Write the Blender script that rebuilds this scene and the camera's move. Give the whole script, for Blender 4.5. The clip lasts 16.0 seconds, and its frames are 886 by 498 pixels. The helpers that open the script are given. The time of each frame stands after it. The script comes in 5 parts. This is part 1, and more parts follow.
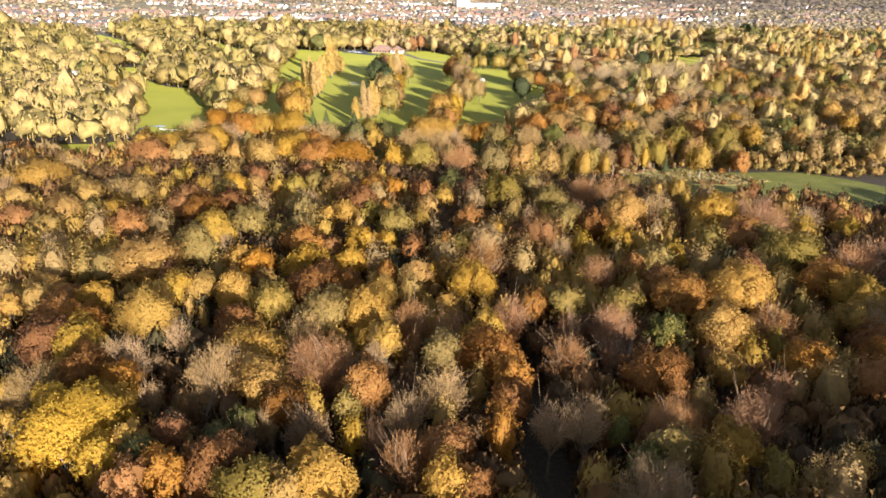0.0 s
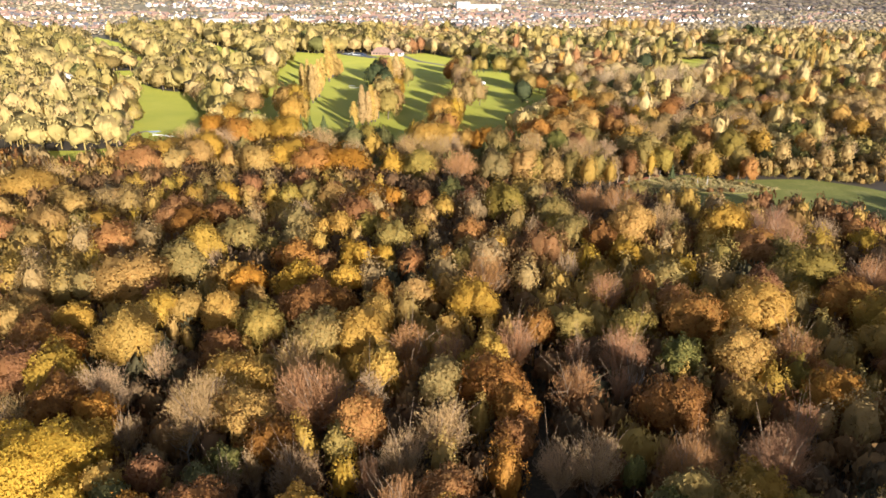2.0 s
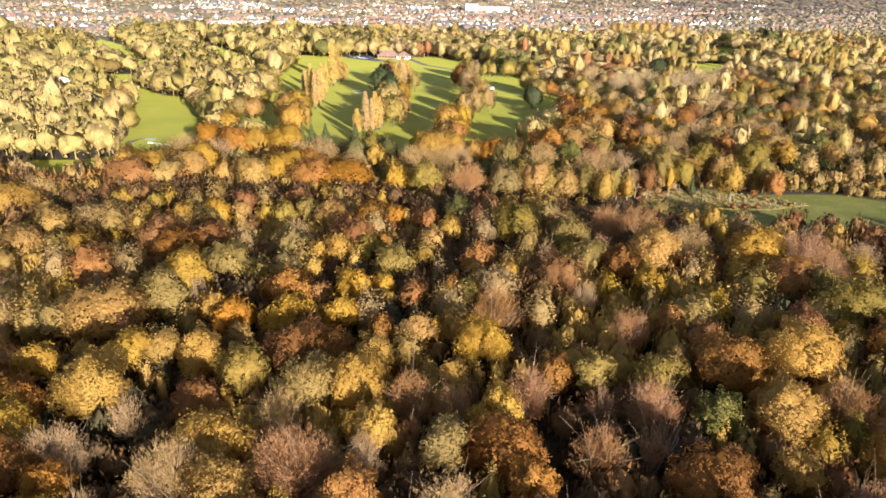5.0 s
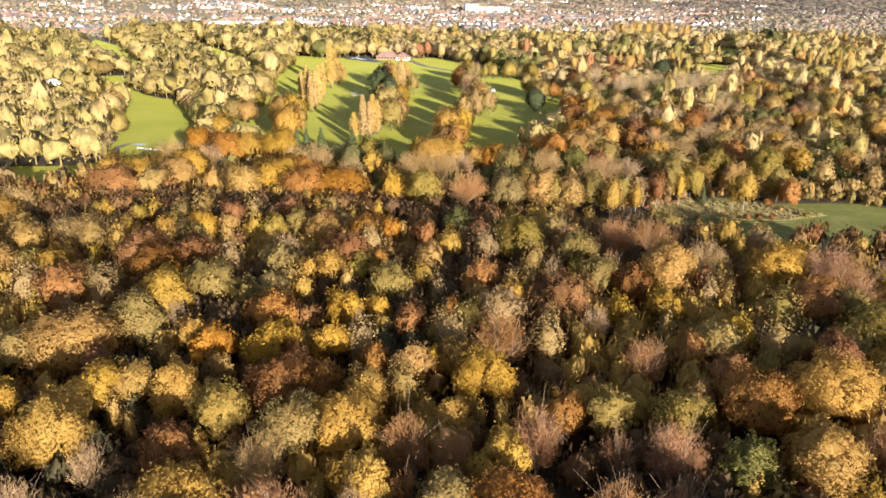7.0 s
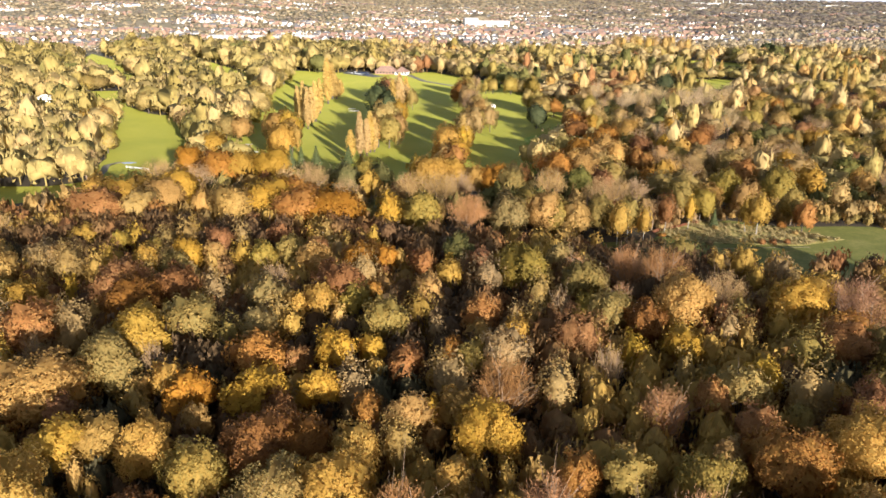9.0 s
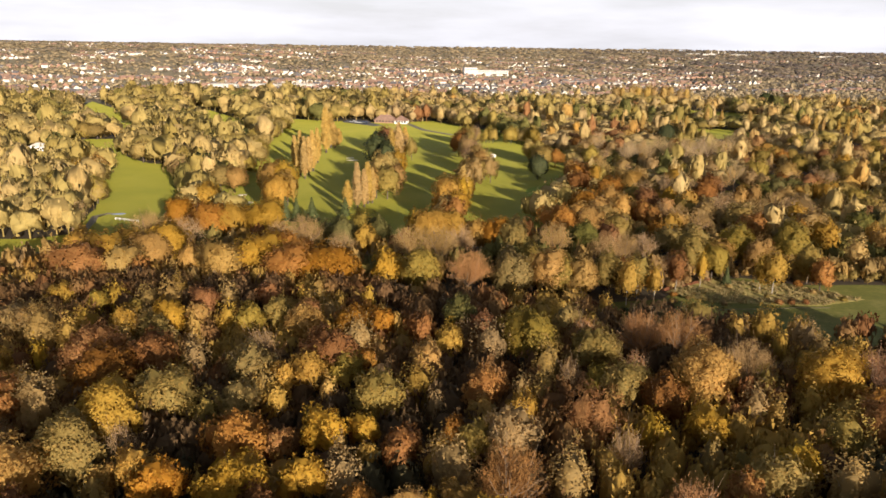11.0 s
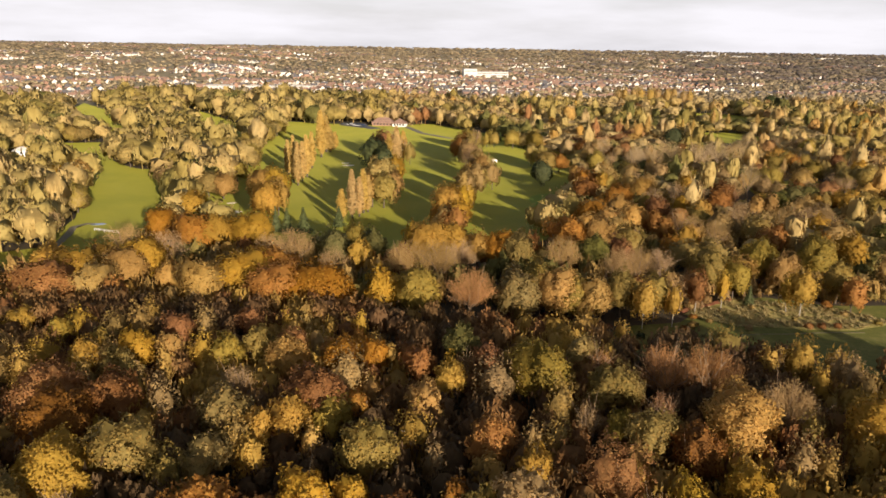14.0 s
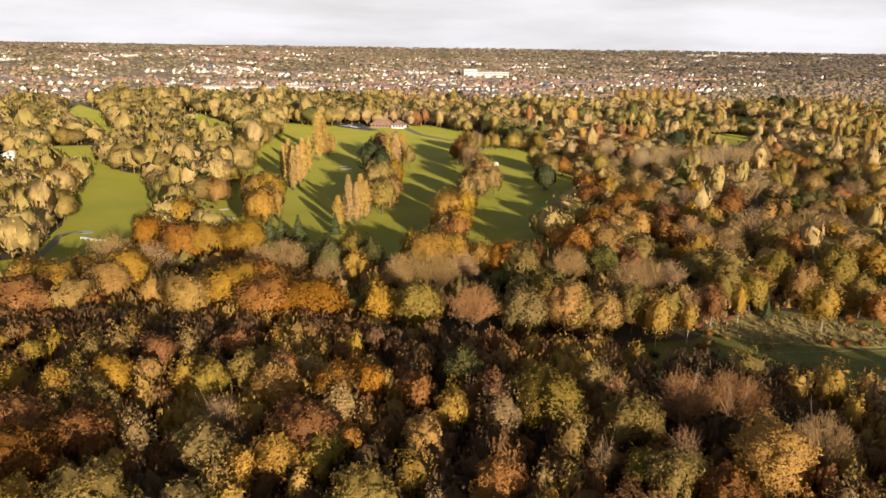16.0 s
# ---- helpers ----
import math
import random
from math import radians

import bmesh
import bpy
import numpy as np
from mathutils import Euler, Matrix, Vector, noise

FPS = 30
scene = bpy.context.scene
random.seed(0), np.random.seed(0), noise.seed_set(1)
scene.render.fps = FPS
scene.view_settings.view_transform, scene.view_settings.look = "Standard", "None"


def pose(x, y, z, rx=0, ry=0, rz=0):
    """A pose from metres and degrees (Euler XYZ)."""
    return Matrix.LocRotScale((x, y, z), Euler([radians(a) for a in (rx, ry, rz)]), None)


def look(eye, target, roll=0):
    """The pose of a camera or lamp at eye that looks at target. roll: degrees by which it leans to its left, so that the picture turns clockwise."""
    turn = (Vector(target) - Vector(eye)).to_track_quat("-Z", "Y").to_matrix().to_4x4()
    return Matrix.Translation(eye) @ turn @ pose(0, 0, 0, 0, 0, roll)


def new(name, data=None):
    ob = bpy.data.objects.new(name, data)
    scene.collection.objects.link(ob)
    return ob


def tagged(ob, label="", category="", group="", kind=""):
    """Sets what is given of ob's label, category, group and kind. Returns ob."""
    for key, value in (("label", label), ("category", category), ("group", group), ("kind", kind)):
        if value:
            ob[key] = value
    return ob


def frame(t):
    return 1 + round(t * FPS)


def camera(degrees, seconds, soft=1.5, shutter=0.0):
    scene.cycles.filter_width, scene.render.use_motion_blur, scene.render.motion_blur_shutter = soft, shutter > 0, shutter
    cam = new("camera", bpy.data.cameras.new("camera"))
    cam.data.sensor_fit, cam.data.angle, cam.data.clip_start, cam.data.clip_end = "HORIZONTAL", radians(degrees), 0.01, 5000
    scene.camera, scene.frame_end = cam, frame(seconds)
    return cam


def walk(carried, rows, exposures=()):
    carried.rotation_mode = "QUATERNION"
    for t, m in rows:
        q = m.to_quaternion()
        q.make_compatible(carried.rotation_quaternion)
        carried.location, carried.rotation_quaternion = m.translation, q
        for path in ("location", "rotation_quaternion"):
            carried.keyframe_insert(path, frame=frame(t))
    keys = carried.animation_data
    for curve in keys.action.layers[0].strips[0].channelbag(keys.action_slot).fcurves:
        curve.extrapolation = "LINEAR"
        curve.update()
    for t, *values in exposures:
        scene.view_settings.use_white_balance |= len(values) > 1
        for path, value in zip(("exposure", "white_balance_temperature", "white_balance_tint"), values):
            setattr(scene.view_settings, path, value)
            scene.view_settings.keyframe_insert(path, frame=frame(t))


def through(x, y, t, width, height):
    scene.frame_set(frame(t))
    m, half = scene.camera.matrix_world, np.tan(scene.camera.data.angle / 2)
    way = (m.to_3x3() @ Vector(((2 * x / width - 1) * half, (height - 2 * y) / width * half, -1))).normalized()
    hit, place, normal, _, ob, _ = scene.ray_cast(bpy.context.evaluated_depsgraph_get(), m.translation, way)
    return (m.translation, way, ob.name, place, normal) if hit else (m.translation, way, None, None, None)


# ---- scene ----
cam = camera(62.0, 16.0, soft=1.6)
PATH = [
    (0, (-0.111, 3.642, 79.698), (-0.102, 5.519, 79.007), 0.6),
    (0.5, (-0.056, 5.969, 79.716), (-0.047, 7.846, 79.026), 0.6),
    (1, (0.022, 8.414, 79.782), (0.029, 10.291, 79.092), 0.6),
    (1.5, (0.097, 10.941, 79.843), (0.104, 12.818, 79.154), 0.6),
    (2, (0.148, 13.572, 79.925), (0.155, 15.45, 79.237), 0.5),
    (2.5, (0.205, 16.332, 80.041), (0.211, 18.21, 79.354), 0.5),
    (3, (0.268, 19.147, 80.148), (0.274, 21.025, 79.461), 0.5),
    (3.5, (0.283, 22.061, 80.271), (0.283, 23.939, 79.584), 0.6),
    (4, (0.305, 25.04, 80.362), (0.297, 26.918, 79.676), 0.6),
    (4.2, (0.316, 26.311, 80.36), (0.306, 28.19, 79.675), 0.6),
    (6.5, (0.525, 42.133, 79.894), (0.513, 44.012, 79.21), 0.6),
    (7, (0.521, 45.455, 79.879), (0.509, 47.334, 79.195), 0.6),
    (7.5, (0.496, 48.749, 79.875), (0.484, 50.628, 79.192), 0.6),
    (8, (0.491, 52.008, 79.891), (0.48, 53.887, 79.208), 0.6),
    (8.5, (0.488, 55.316, 79.955), (0.477, 57.196, 79.271), 0.6),
    (9, (0.469, 58.718, 80.063), (0.458, 60.608, 79.411), 0.6),
    (9.5, (0.427, 62.099, 80.131), (0.416, 64.01, 79.539), 0.6),
    (9.7, (0.408, 63.47, 80.142), (0.396, 65.388, 79.574), 0.6),
    (10.1, (0.33, 66.2, 80.15), (0.318, 68.123, 79.605), 0.65),
    (12, (-0.138, 79.014, 80.021), (-0.146, 80.942, 79.489), 0.9),
    (12.5, (-0.187, 82.467, 79.997), (-0.195, 84.395, 79.465), 0.9),
    (13, (-0.187, 85.892, 79.952), (-0.195, 87.82, 79.421), 0.9),
    (13.5, (-0.225, 89.285, 79.925), (-0.233, 91.213, 79.394), 0.9),
    (14, (-0.305, 92.584, 79.938), (-0.312, 94.512, 79.407), 0.9),
    (14.5, (-0.4, 95.872, 79.982), (-0.407, 97.8, 79.451), 0.9),
    (15, (-0.467, 99.212, 80.037), (-0.474, 101.14, 79.506), 0.9),
    (15.5, (-0.514, 102.532, 80.104), (-0.521, 104.46, 79.574), 0.9),
    (16, (-0.591, 105.786, 80.149), (-0.598, 107.714, 79.618), 0.8),
]
walk(cam, [(t, look(eye, target, roll)) for t, eye, target, roll in PATH],
     [(0.0, 1.47, 5380, 9), (8.6, 1.47, 5380, 9), (11.8, 0.73, 6250, 12), (16.0, 0.73, 6250, 12)])  # end of walk

# ---------------------------------------------------------------- world, sun
SUN_AZ = radians(-66)          # towards the sun, from +x towards +y
SUN_EL = radians(11)
world = bpy.data.worlds.new("sky")
scene.world = world
world.use_nodes = True
wn, wl = world.node_tree.nodes, world.node_tree.links
wn.clear()
sky = wn.new("ShaderNodeTexSky")
sky.sky_type = "NISHITA"
sky.sun_disc = False
sky.sun_elevation = SUN_EL
sky.sun_rotation = radians(90) - SUN_AZ
sky.air_density, sky.dust_density, sky.ozone_density = 1.0, 2.0, 1.0
# thin broken cloud over the blue
tc = wn.new("ShaderNodeTexCoord")
squash = wn.new("ShaderNodeMapping")
squash.inputs["Scale"].default_value = (1.0, 1.0, 6.0)
cn = wn.new("ShaderNodeTexNoise")
cn.inputs["Scale"].default_value = 3.2
cn.inputs["Detail"].default_value = 7
cn.inputs["Roughness"].default_value = 0.55
cr = wn.new("ShaderNodeValToRGB")
cr.color_ramp.elements[0].position, cr.color_ramp.elements[0].color = 0.36, (0.72, 0.72, 0.72, 1)
cr.color_ramp.elements[1].position = 0.62
cm = wn.new("ShaderNodeMix")
cm.data_type = "RGBA"
cm.inputs["B"].default_value = (12.0, 11.5, 11.5, 1)
bg = wn.new("ShaderNodeBackground")
bg.inputs["Strength"].default_value = 0.05
wo = wn.new("ShaderNodeOutputWorld")
wl.new(tc.outputs["Generated"], squash.inputs["Vector"])
wl.new(squash.outputs["Vector"], cn.inputs["Vector"])
wl.new(cn.outputs["Fac"], cr.inputs["Fac"])
# the cloud thickens to a white haze towards the horizon and breaks up overhead
sep = wn.new("ShaderNodeSeparateXYZ")
up = wn.new("ShaderNodeMapRange")
up.interpolation_type = "SMOOTHSTEP"
up.inputs["From Min"].default_value, up.inputs["From Max"].default_value = 0.02, 0.55
up.inputs["To Min"].default_value, up.inputs["To Max"].default_value = 1.0, 0.12
thick = wn.new("ShaderNodeMath")
thick.operation = "MULTIPLY"
wl.new(tc.outputs["Generated"], sep.inputs["Vector"])
wl.new(sep.outputs["Z"], up.inputs["Value"])
wl.new(up.outputs["Result"], thick.inputs[0])
wl.new(cr.outputs["Color"], thick.inputs[1])
wl.new(thick.outputs["Value"], cm.inputs["Factor"])
wl.new(sky.outputs["Color"], cm.inputs["A"])
wl.new(cm.outputs["Result"], bg.inputs["Color"])
wl.new(bg.outputs["Background"], wo.inputs["Surface"])

sun = new("sun", bpy.data.lights.new("sun", "SUN"))
sun.data.energy = 5.0
sun.data.angle = radians(0.6)
sun.data.color = (1.0, 0.84, 0.64)
sun.matrix_world = look((0, 0, 300), (-300 * math.cos(SUN_AZ) * math.cos(SUN_EL), -300 * math.sin(SUN_AZ) * math.cos(SUN_EL),
                                      300 - 300 * math.sin(SUN_EL)))


# ---------------------------------------------------------------- materials
def mat(name):
    m = bpy.data.materials.new(name)
    m.use_nodes = True
    nt = m.node_tree
    b = nt.nodes["Principled BSDF"]
    return m, nt.nodes, nt.links, b


def ramp(nodes, stops):
    r = nodes.new("ShaderNodeValToRGB")
    el = r.color_ramp.elements
    while len(el) < len(stops):
        el.new(0.5)
    for e, (p, c) in zip(el, stops):
        e.position, e.color = p, (*c, 1)
    return r


def tone(c, k):
    return tuple(min(1.0, v * k) for v in c)


def noise_node(nodes, links, scale, detail=4, coord="Object", rough=0.55):
    t = nodes.new("ShaderNodeTexCoord")
    n = nodes.new("ShaderNodeTexNoise")
    n.inputs["Scale"].default_value, n.inputs["Detail"].default_value, n.inputs["Roughness"].default_value = scale, detail, rough
    links.new(t.outputs[coord], n.inputs["Vector"])
    return n


def leaf_material(name, c, other, through=0.42):
    """Foliage: each leaf spray has its own shade between two colours, each tree its own cast."""
    m, n, l, b = mat(name)
    geo, info = n.new("ShaderNodeNewGeometry"), n.new("ShaderNodeObjectInfo")
    r = ramp(n, [(0.0, tone(c, 0.8)), (0.4, c), (0.85, tuple(0.5 * (a + b) for a, b in zip(c, other))), (1.0, tone(c, 1.2))])
    l.new(geo.outputs["Random Per Island"], r.inputs["Fac"])
    h = n.new("ShaderNodeHueSaturation")
    for sock, lo, hi in (("Hue", 0.495, 0.505), ("Value", 0.85, 1.12), ("Saturation", 0.92, 1.08)):
        mr = n.new("ShaderNodeMapRange")
        mr.inputs["To Min"].default_value, mr.inputs["To Max"].default_value = lo, hi
        if sock == "Value":
            w = n.new("ShaderNodeMath")
            w.operation = "FRACT"
            k = n.new("ShaderNodeMath")
            k.operation = "MULTIPLY"
            k.inputs[1].default_value = 7.31
            l.new(info.outputs["Random"], k.inputs[0])
            l.new(k.outputs[0], w.inputs[0])
            l.new(w.outputs[0], mr.inputs["Value"])
        else:
            l.new(info.outputs["Random"], mr.inputs["Value"])
        l.new(mr.outputs["Result"], h.inputs[sock])
    l.new(r.outputs["Color"], h.inputs["Color"])
    l.new(h.outputs["Color"], b.inputs["Base Color"])
    b.inputs["Roughness"].default_value = 0.75
    b.inputs["Specular IOR Level"].default_value = 0.25
    tr = n.new("ShaderNodeBsdfTranslucent")
    l.new(h.outputs["Color"], tr.inputs["Color"])
    mix = n.new("ShaderNodeMixShader")
    mix.inputs["Fac"].default_value = through
    l.new(b.outputs["BSDF"], mix.inputs[1])
    l.new(tr.outputs["BSDF"], mix.inputs[2])
    l.new(mix.outputs["Shader"], n["Material Output"].inputs["Surface"])
    return m


def far_leaf_material(name, stops, through=0.35):
    """Foliage of joined woods: the face attribute 'tree' gives each tree its colour."""
    m, n, l, b = mat(name)
    at = n.new("ShaderNodeAttribute")
    at.attribute_name = "tree"
    geo = n.new("ShaderNodeNewGeometry")
    r = ramp(n, stops)
    l.new(at.outputs["Fac"], r.inputs["Fac"])
    h = n.new("ShaderNodeHueSaturation")
    mr = n.new("ShaderNodeMapRange")
    mr.inputs["To Min"].default_value, mr.inputs["To Max"].default_value = 0.87, 1.13
    l.new(geo.outputs["Random Per Island"], mr.inputs["Value"])
    l.new(mr.outputs["Result"], h.inputs["Value"])
    l.new(r.outputs["Color"], h.inputs["Color"])
    l.new(h.outputs["Color"], b.inputs["Base Color"])
    b.inputs["Roughness"].default_value = 0.8
    b.inputs["Specular IOR Level"].default_value = 0.2
    tr = n.new("ShaderNodeBsdfTranslucent")
    l.new(h.outputs["Color"], tr.inputs["Color"])
    mix = n.new("ShaderNodeMixShader")
    mix.inputs["Fac"].default_value = through
    l.new(b.outputs["BSDF"], mix.inputs[1])
    l.new(tr.outputs["BSDF"], mix.inputs[2])
    l.new(mix.outputs["Shader"], n["Material Output"].inputs["Surface"])
    return m


def plain(name, c, rough=0.8, vary=0.25, scale=3.0, metal=0.0, bump=0.0):
    m, n, l, b = mat(name)
    nz = noise_node(n, l, scale)
    r = ramp(n, [(0.3, tone(c, 1 - vary)), (0.7, tone(c, 1 + vary))])
    l.new(nz.outputs["Fac"], r.inputs["Fac"])
    l.new(r.outputs["Color"], b.inputs["Base Color"])
    b.inputs["Roughness"].default_value, b.inputs["Metallic"].default_value = rough, metal
    if bump:
        bp = n.new("ShaderNodeBump")
        bp.inputs["Strength"].default_value = bump
        l.new(nz.outputs["Fac"], bp.inputs["Height"])
        l.new(bp.outputs["Normal"], b.inputs["Normal"])
    return m


YELLOW, GOLD, ORANGE, RUSSET = (0.48, 0.305, 0.060), (0.44, 0.258, 0.056), (0.40, 0.185, 0.042), (0.27, 0.122, 0.038)
OLIVE, GREEN, TAN, DARK = (0.30, 0.22, 0.056), (0.15, 0.138, 0.038), (0.40, 0.27, 0.10), (0.035, 0.045, 0.018)
LEAF = {
    "y": leaf_material("leaves_yellow", YELLOW, GOLD),
    "g": leaf_material("leaves_gold", GOLD, YELLOW),
    "o": leaf_material("leaves_orange", ORANGE, GOLD),
    "r": leaf_material("leaves_russet", RUSSET, ORANGE),
    "v": leaf_material("leaves_olive", OLIVE, GOLD),
    "n": leaf_material("leaves_green", GREEN, OLIVE),
    "t": leaf_material("leaves_tan", TAN, GOLD),
    "d": leaf_material("leaves_dark", DARK, GREEN, 0.15),
    "w": leaf_material("leaves_park", (0.47, 0.355, 0.10), (0.50, 0.35, 0.09), 0.5),
    "p": leaf_material("leaves_poplar", (0.53, 0.36, 0.115), (0.47, 0.315, 0.095)),
    "c": leaf_material("needles", (0.10, 0.115, 0.035), (0.06, 0.08, 0.025), 0.15),
}
TWIG = {
    "k": leaf_material("twigs_brown", (0.23, 0.14, 0.068), (0.19, 0.11, 0.052), 0.1),
    "t": leaf_material("twigs_tan", (0.40, 0.255, 0.11), (0.33, 0.21, 0.09), 0.1),
    "r": leaf_material("twigs_russet", (0.34, 0.17, 0.068), (0.28, 0.135, 0.055), 0.1),
    "p": leaf_material("twigs_pale", (0.46, 0.33, 0.165), (0.40, 0.28, 0.13), 0.1),
    "o": leaf_material("twigs_orange", (0.40, 0.21, 0.085), (0.37, 0.17, 0.065), 0.1),
}
BARK = plain("bark_brown", (0.10, 0.075, 0.055), 0.9, 0.4, 1.5, bump=0.4)
BARK_GREY = plain("bark_grey", (0.22, 0.145, 0.085), 0.85, 0.35, 1.8)
BARK_PALE = plain("bark_birch", (0.30, 0.27, 0.22), 0.7, 0.35, 2.5)

WOODS = [(0.0, tone(GREEN, 0.55)), (0.08, GREEN), (0.2, OLIVE), (0.34, tone(TAN, 0.8)), (0.5, tone(GOLD, 0.85)), (0.64, TAN),
         (0.76, (0.26, 0.17, 0.09)), (0.86, GOLD), (0.94, tone(ORANGE, 0.8)), (1.0, RUSSET)]
VALE = [(0.0, tone(GREEN, 0.7)), (0.10, tone(GREEN, 1.3)), (0.22, tone(OLIVE, 1.15)), (0.36, (0.44, 0.335, 0.11)), (0.50, (0.51, 0.36, 0.135)), (0.62, (0.53, 0.39, 0.165)),
        (0.74, (0.45, 0.32, 0.15)), (0.84, tone(GOLD, 1.15)), (0.94, (0.43, 0.25, 0.09)), (1.0, (0.33, 0.16, 0.06))]
VALE_LEAF = far_leaf_material("leaves_valley_wood", VALE)
FAR_LEAF = far_leaf_material("leaves_far_wood", WOODS)
YOUNG_LEAF = far_leaf_material("leaves_young_wood", [(0.0, (0.075, 0.07, 0.03)), (0.2, (0.13, 0.08, 0.036)), (0.4, (0.16, 0.088, 0.038)), (0.6, (0.24, 0.135, 0.048)), (0.75, (0.22, 0.098, 0.034)),
                                                      (0.85, (0.36, 0.22, 0.062)), (1.0, (0.44, 0.275, 0.06))])
# distant foliage with the haze put into its colour: paler, greyer, low in contrast
HAZED_LEAF = far_leaf_material("leaves_distant_hazed", [(0.0, (0.19, 0.155, 0.135)), (0.25, (0.28, 0.22, 0.165)), (0.5, (0.40, 0.315, 0.19)), (0.75, (0.48, 0.38, 0.23)), (1.0, (0.52, 0.385, 0.225))])


def ground_material():
    m, n, l, b = mat("leaf_litter_soil")
    a, c = noise_node(n, l, 0.035, 5), noise_node(n, l, 1.3, 6)
    r1 = ramp(n, [(0.3, (0.055, 0.036, 0.02)), (0.5, (0.075, 0.056, 0.027)), (0.7, (0.07, 0.066, 0.027))])
    r2 = ramp(n, [(0.3, (0.5, 0.5, 0.5)), (0.75, (1.3, 1.2, 1.1))])
    mx = n.new("ShaderNodeMix")
    mx.data_type, mx.blend_type = "RGBA", "MULTIPLY"
    mx.inputs["Factor"].default_value = 1.0
    l.new(a.outputs["Fac"], r1.inputs["Fac"])
    l.new(c.outputs["Fac"], r2.inputs["Fac"])
    l.new(r1.outputs["Color"], mx.inputs["A"])
    l.new(r2.outputs["Color"], mx.inputs["B"])
    # gardens, verges and roads of the town in place of the wood's soil
    where = n.new("ShaderNodeSeparateXYZ")
    co = n.new("ShaderNodeTexCoord")
    l.new(co.outputs["Object"], where.inputs["Vector"])
    town = n.new("ShaderNodeMapRange")
    town.inputs["From Min"].default_value, town.inputs["From Max"].default_value = 950, 1250
    l.new(where.outputs["Y"], town.inputs["Value"])
    d = noise_node(n, l, 0.02, 6)
    r3 = ramp(n, [(0.35, (0.19, 0.175, 0.08)), (0.5, (0.28, 0.22, 0.12)), (0.65, (0.34, 0.26, 0.16))])
    l.new(d.outputs["Fac"], r3.inputs["Fac"])
    both = n.new("ShaderNodeMix")
    both.data_type = "RGBA"
    l.new(town.outputs["Result"], both.inputs["Factor"])
    l.new(mx.outputs["Result"], both.inputs["A"])
    l.new(r3.outputs["Color"], both.inputs["B"])
    l.new(both.outputs["Result"], b.inputs["Base Color"])
    b.inputs["Roughness"].default_value = 0.95
    return m


def turf_material(name, c1, c2, c3, fine=1.0, blotch=0.05):
    m, n, l, b = mat(name)
    a, c = noise_node(n, l, blotch, 6, rough=0.6), noise_node(n, l, fine, 5, rough=0.7)
    r1 = ramp(n, [(0.32, c1), (0.5, c2), (0.68, c3)])
    r2 = ramp(n, [(0.3, (0.7, 0.7, 0.65)), (0.7, (1.25, 1.22, 1.2))])
    mx = n.new("ShaderNodeMix")
    mx.data_type, mx.blend_type = "RGBA", "MULTIPLY"
    mx.inputs["Factor"].default_value = 1.0
    l.new(a.outputs["Fac"], r1.inputs["Fac"])
    l.new(c.outputs["Fac"], r2.inputs["Fac"])
    l.new(r1.outputs["Color"], mx.inputs["A"])
    l.new(r2.outputs["Color"], mx.inputs["B"])
    l.new(mx.outputs["Result"], b.inputs["Base Color"])
    b.inputs["Roughness"].default_value = 0.85
    b.inputs["Specular IOR Level"].default_value = 0.2
    b.inputs["Sheen Weight"].default_value = 0.3
    b.inputs["Sheen Tint"].default_value = (*tone(c2, 2.5), 1)
    bp = n.new("ShaderNodeBump")
    bp.inputs["Strength"].default_value = 0.5
    l.new(c.outputs["Fac"], bp.inputs["Height"])
    l.new(bp.outputs["Normal"], b.inputs["Normal"])
    return m


SOIL = ground_material()
TURF = turf_material("mown_fairway_grass", (0.15, 0.155, 0.018), (0.195, 0.19, 0.024), (0.235, 0.215, 0.033), 2.0, 0.02)
ROUGH = turf_material("rough_meadow_grass", (0.16, 0.15, 0.04), (0.25, 0.21, 0.07), (0.36, 0.275, 0.11), 0.5, 0.12)
MEADOW_GRASS = turf_material("meadow_grass", (0.07, 0.075, 0.017), (0.10, 0.10, 0.022), (0.16, 0.14, 0.045), 0.8, 0.08)
BRACKEN = turf_material("dead_bracken", (0.10, 0.045, 0.02), (0.16, 0.06, 0.03), (0.13, 0.08, 0.03), 0.9, 0.2)
SAND = plain("bunker_sand", (0.72, 0.64, 0.50), 0.9, 0.12, 2.0)


# ---------------------------------------------------------------- helpers for meshes
def mesh_of(name, verts, faces, material=None, smooth=False):
    me = bpy.data.meshes.new(name)
    me.from_pydata([tuple(v) for v in verts], [], faces)
    if material:
        me.materials.append(material)
    if smooth:
        me.shade_smooth()
    return me


def quads_mesh(name, v, material, quad=True):
    """A mesh of loose quads (or triangles) from an array of shape (n, 4 or 3, 3)."""
    k = v.shape[1]
    n = len(v)
    me = bpy.data.meshes.new(name)
    me.vertices.add(n * k)
    me.vertices.foreach_set("co", v.reshape(-1).astype(np.float32))
    me.loops.add(n * k)
    me.loops.foreach_set("vertex_index", np.arange(n * k, dtype=np.int32))
    me.polygons.add(n)
    me.polygons.foreach_set("loop_start", np.arange(0, n * k, k, dtype=np.int32))
    me.update(calc_edges=True)
    me.materials.append(material)
    return me


def unit(v):
    return v / np.maximum(np.linalg.norm(v, axis=-1, keepdims=True), 1e-6)


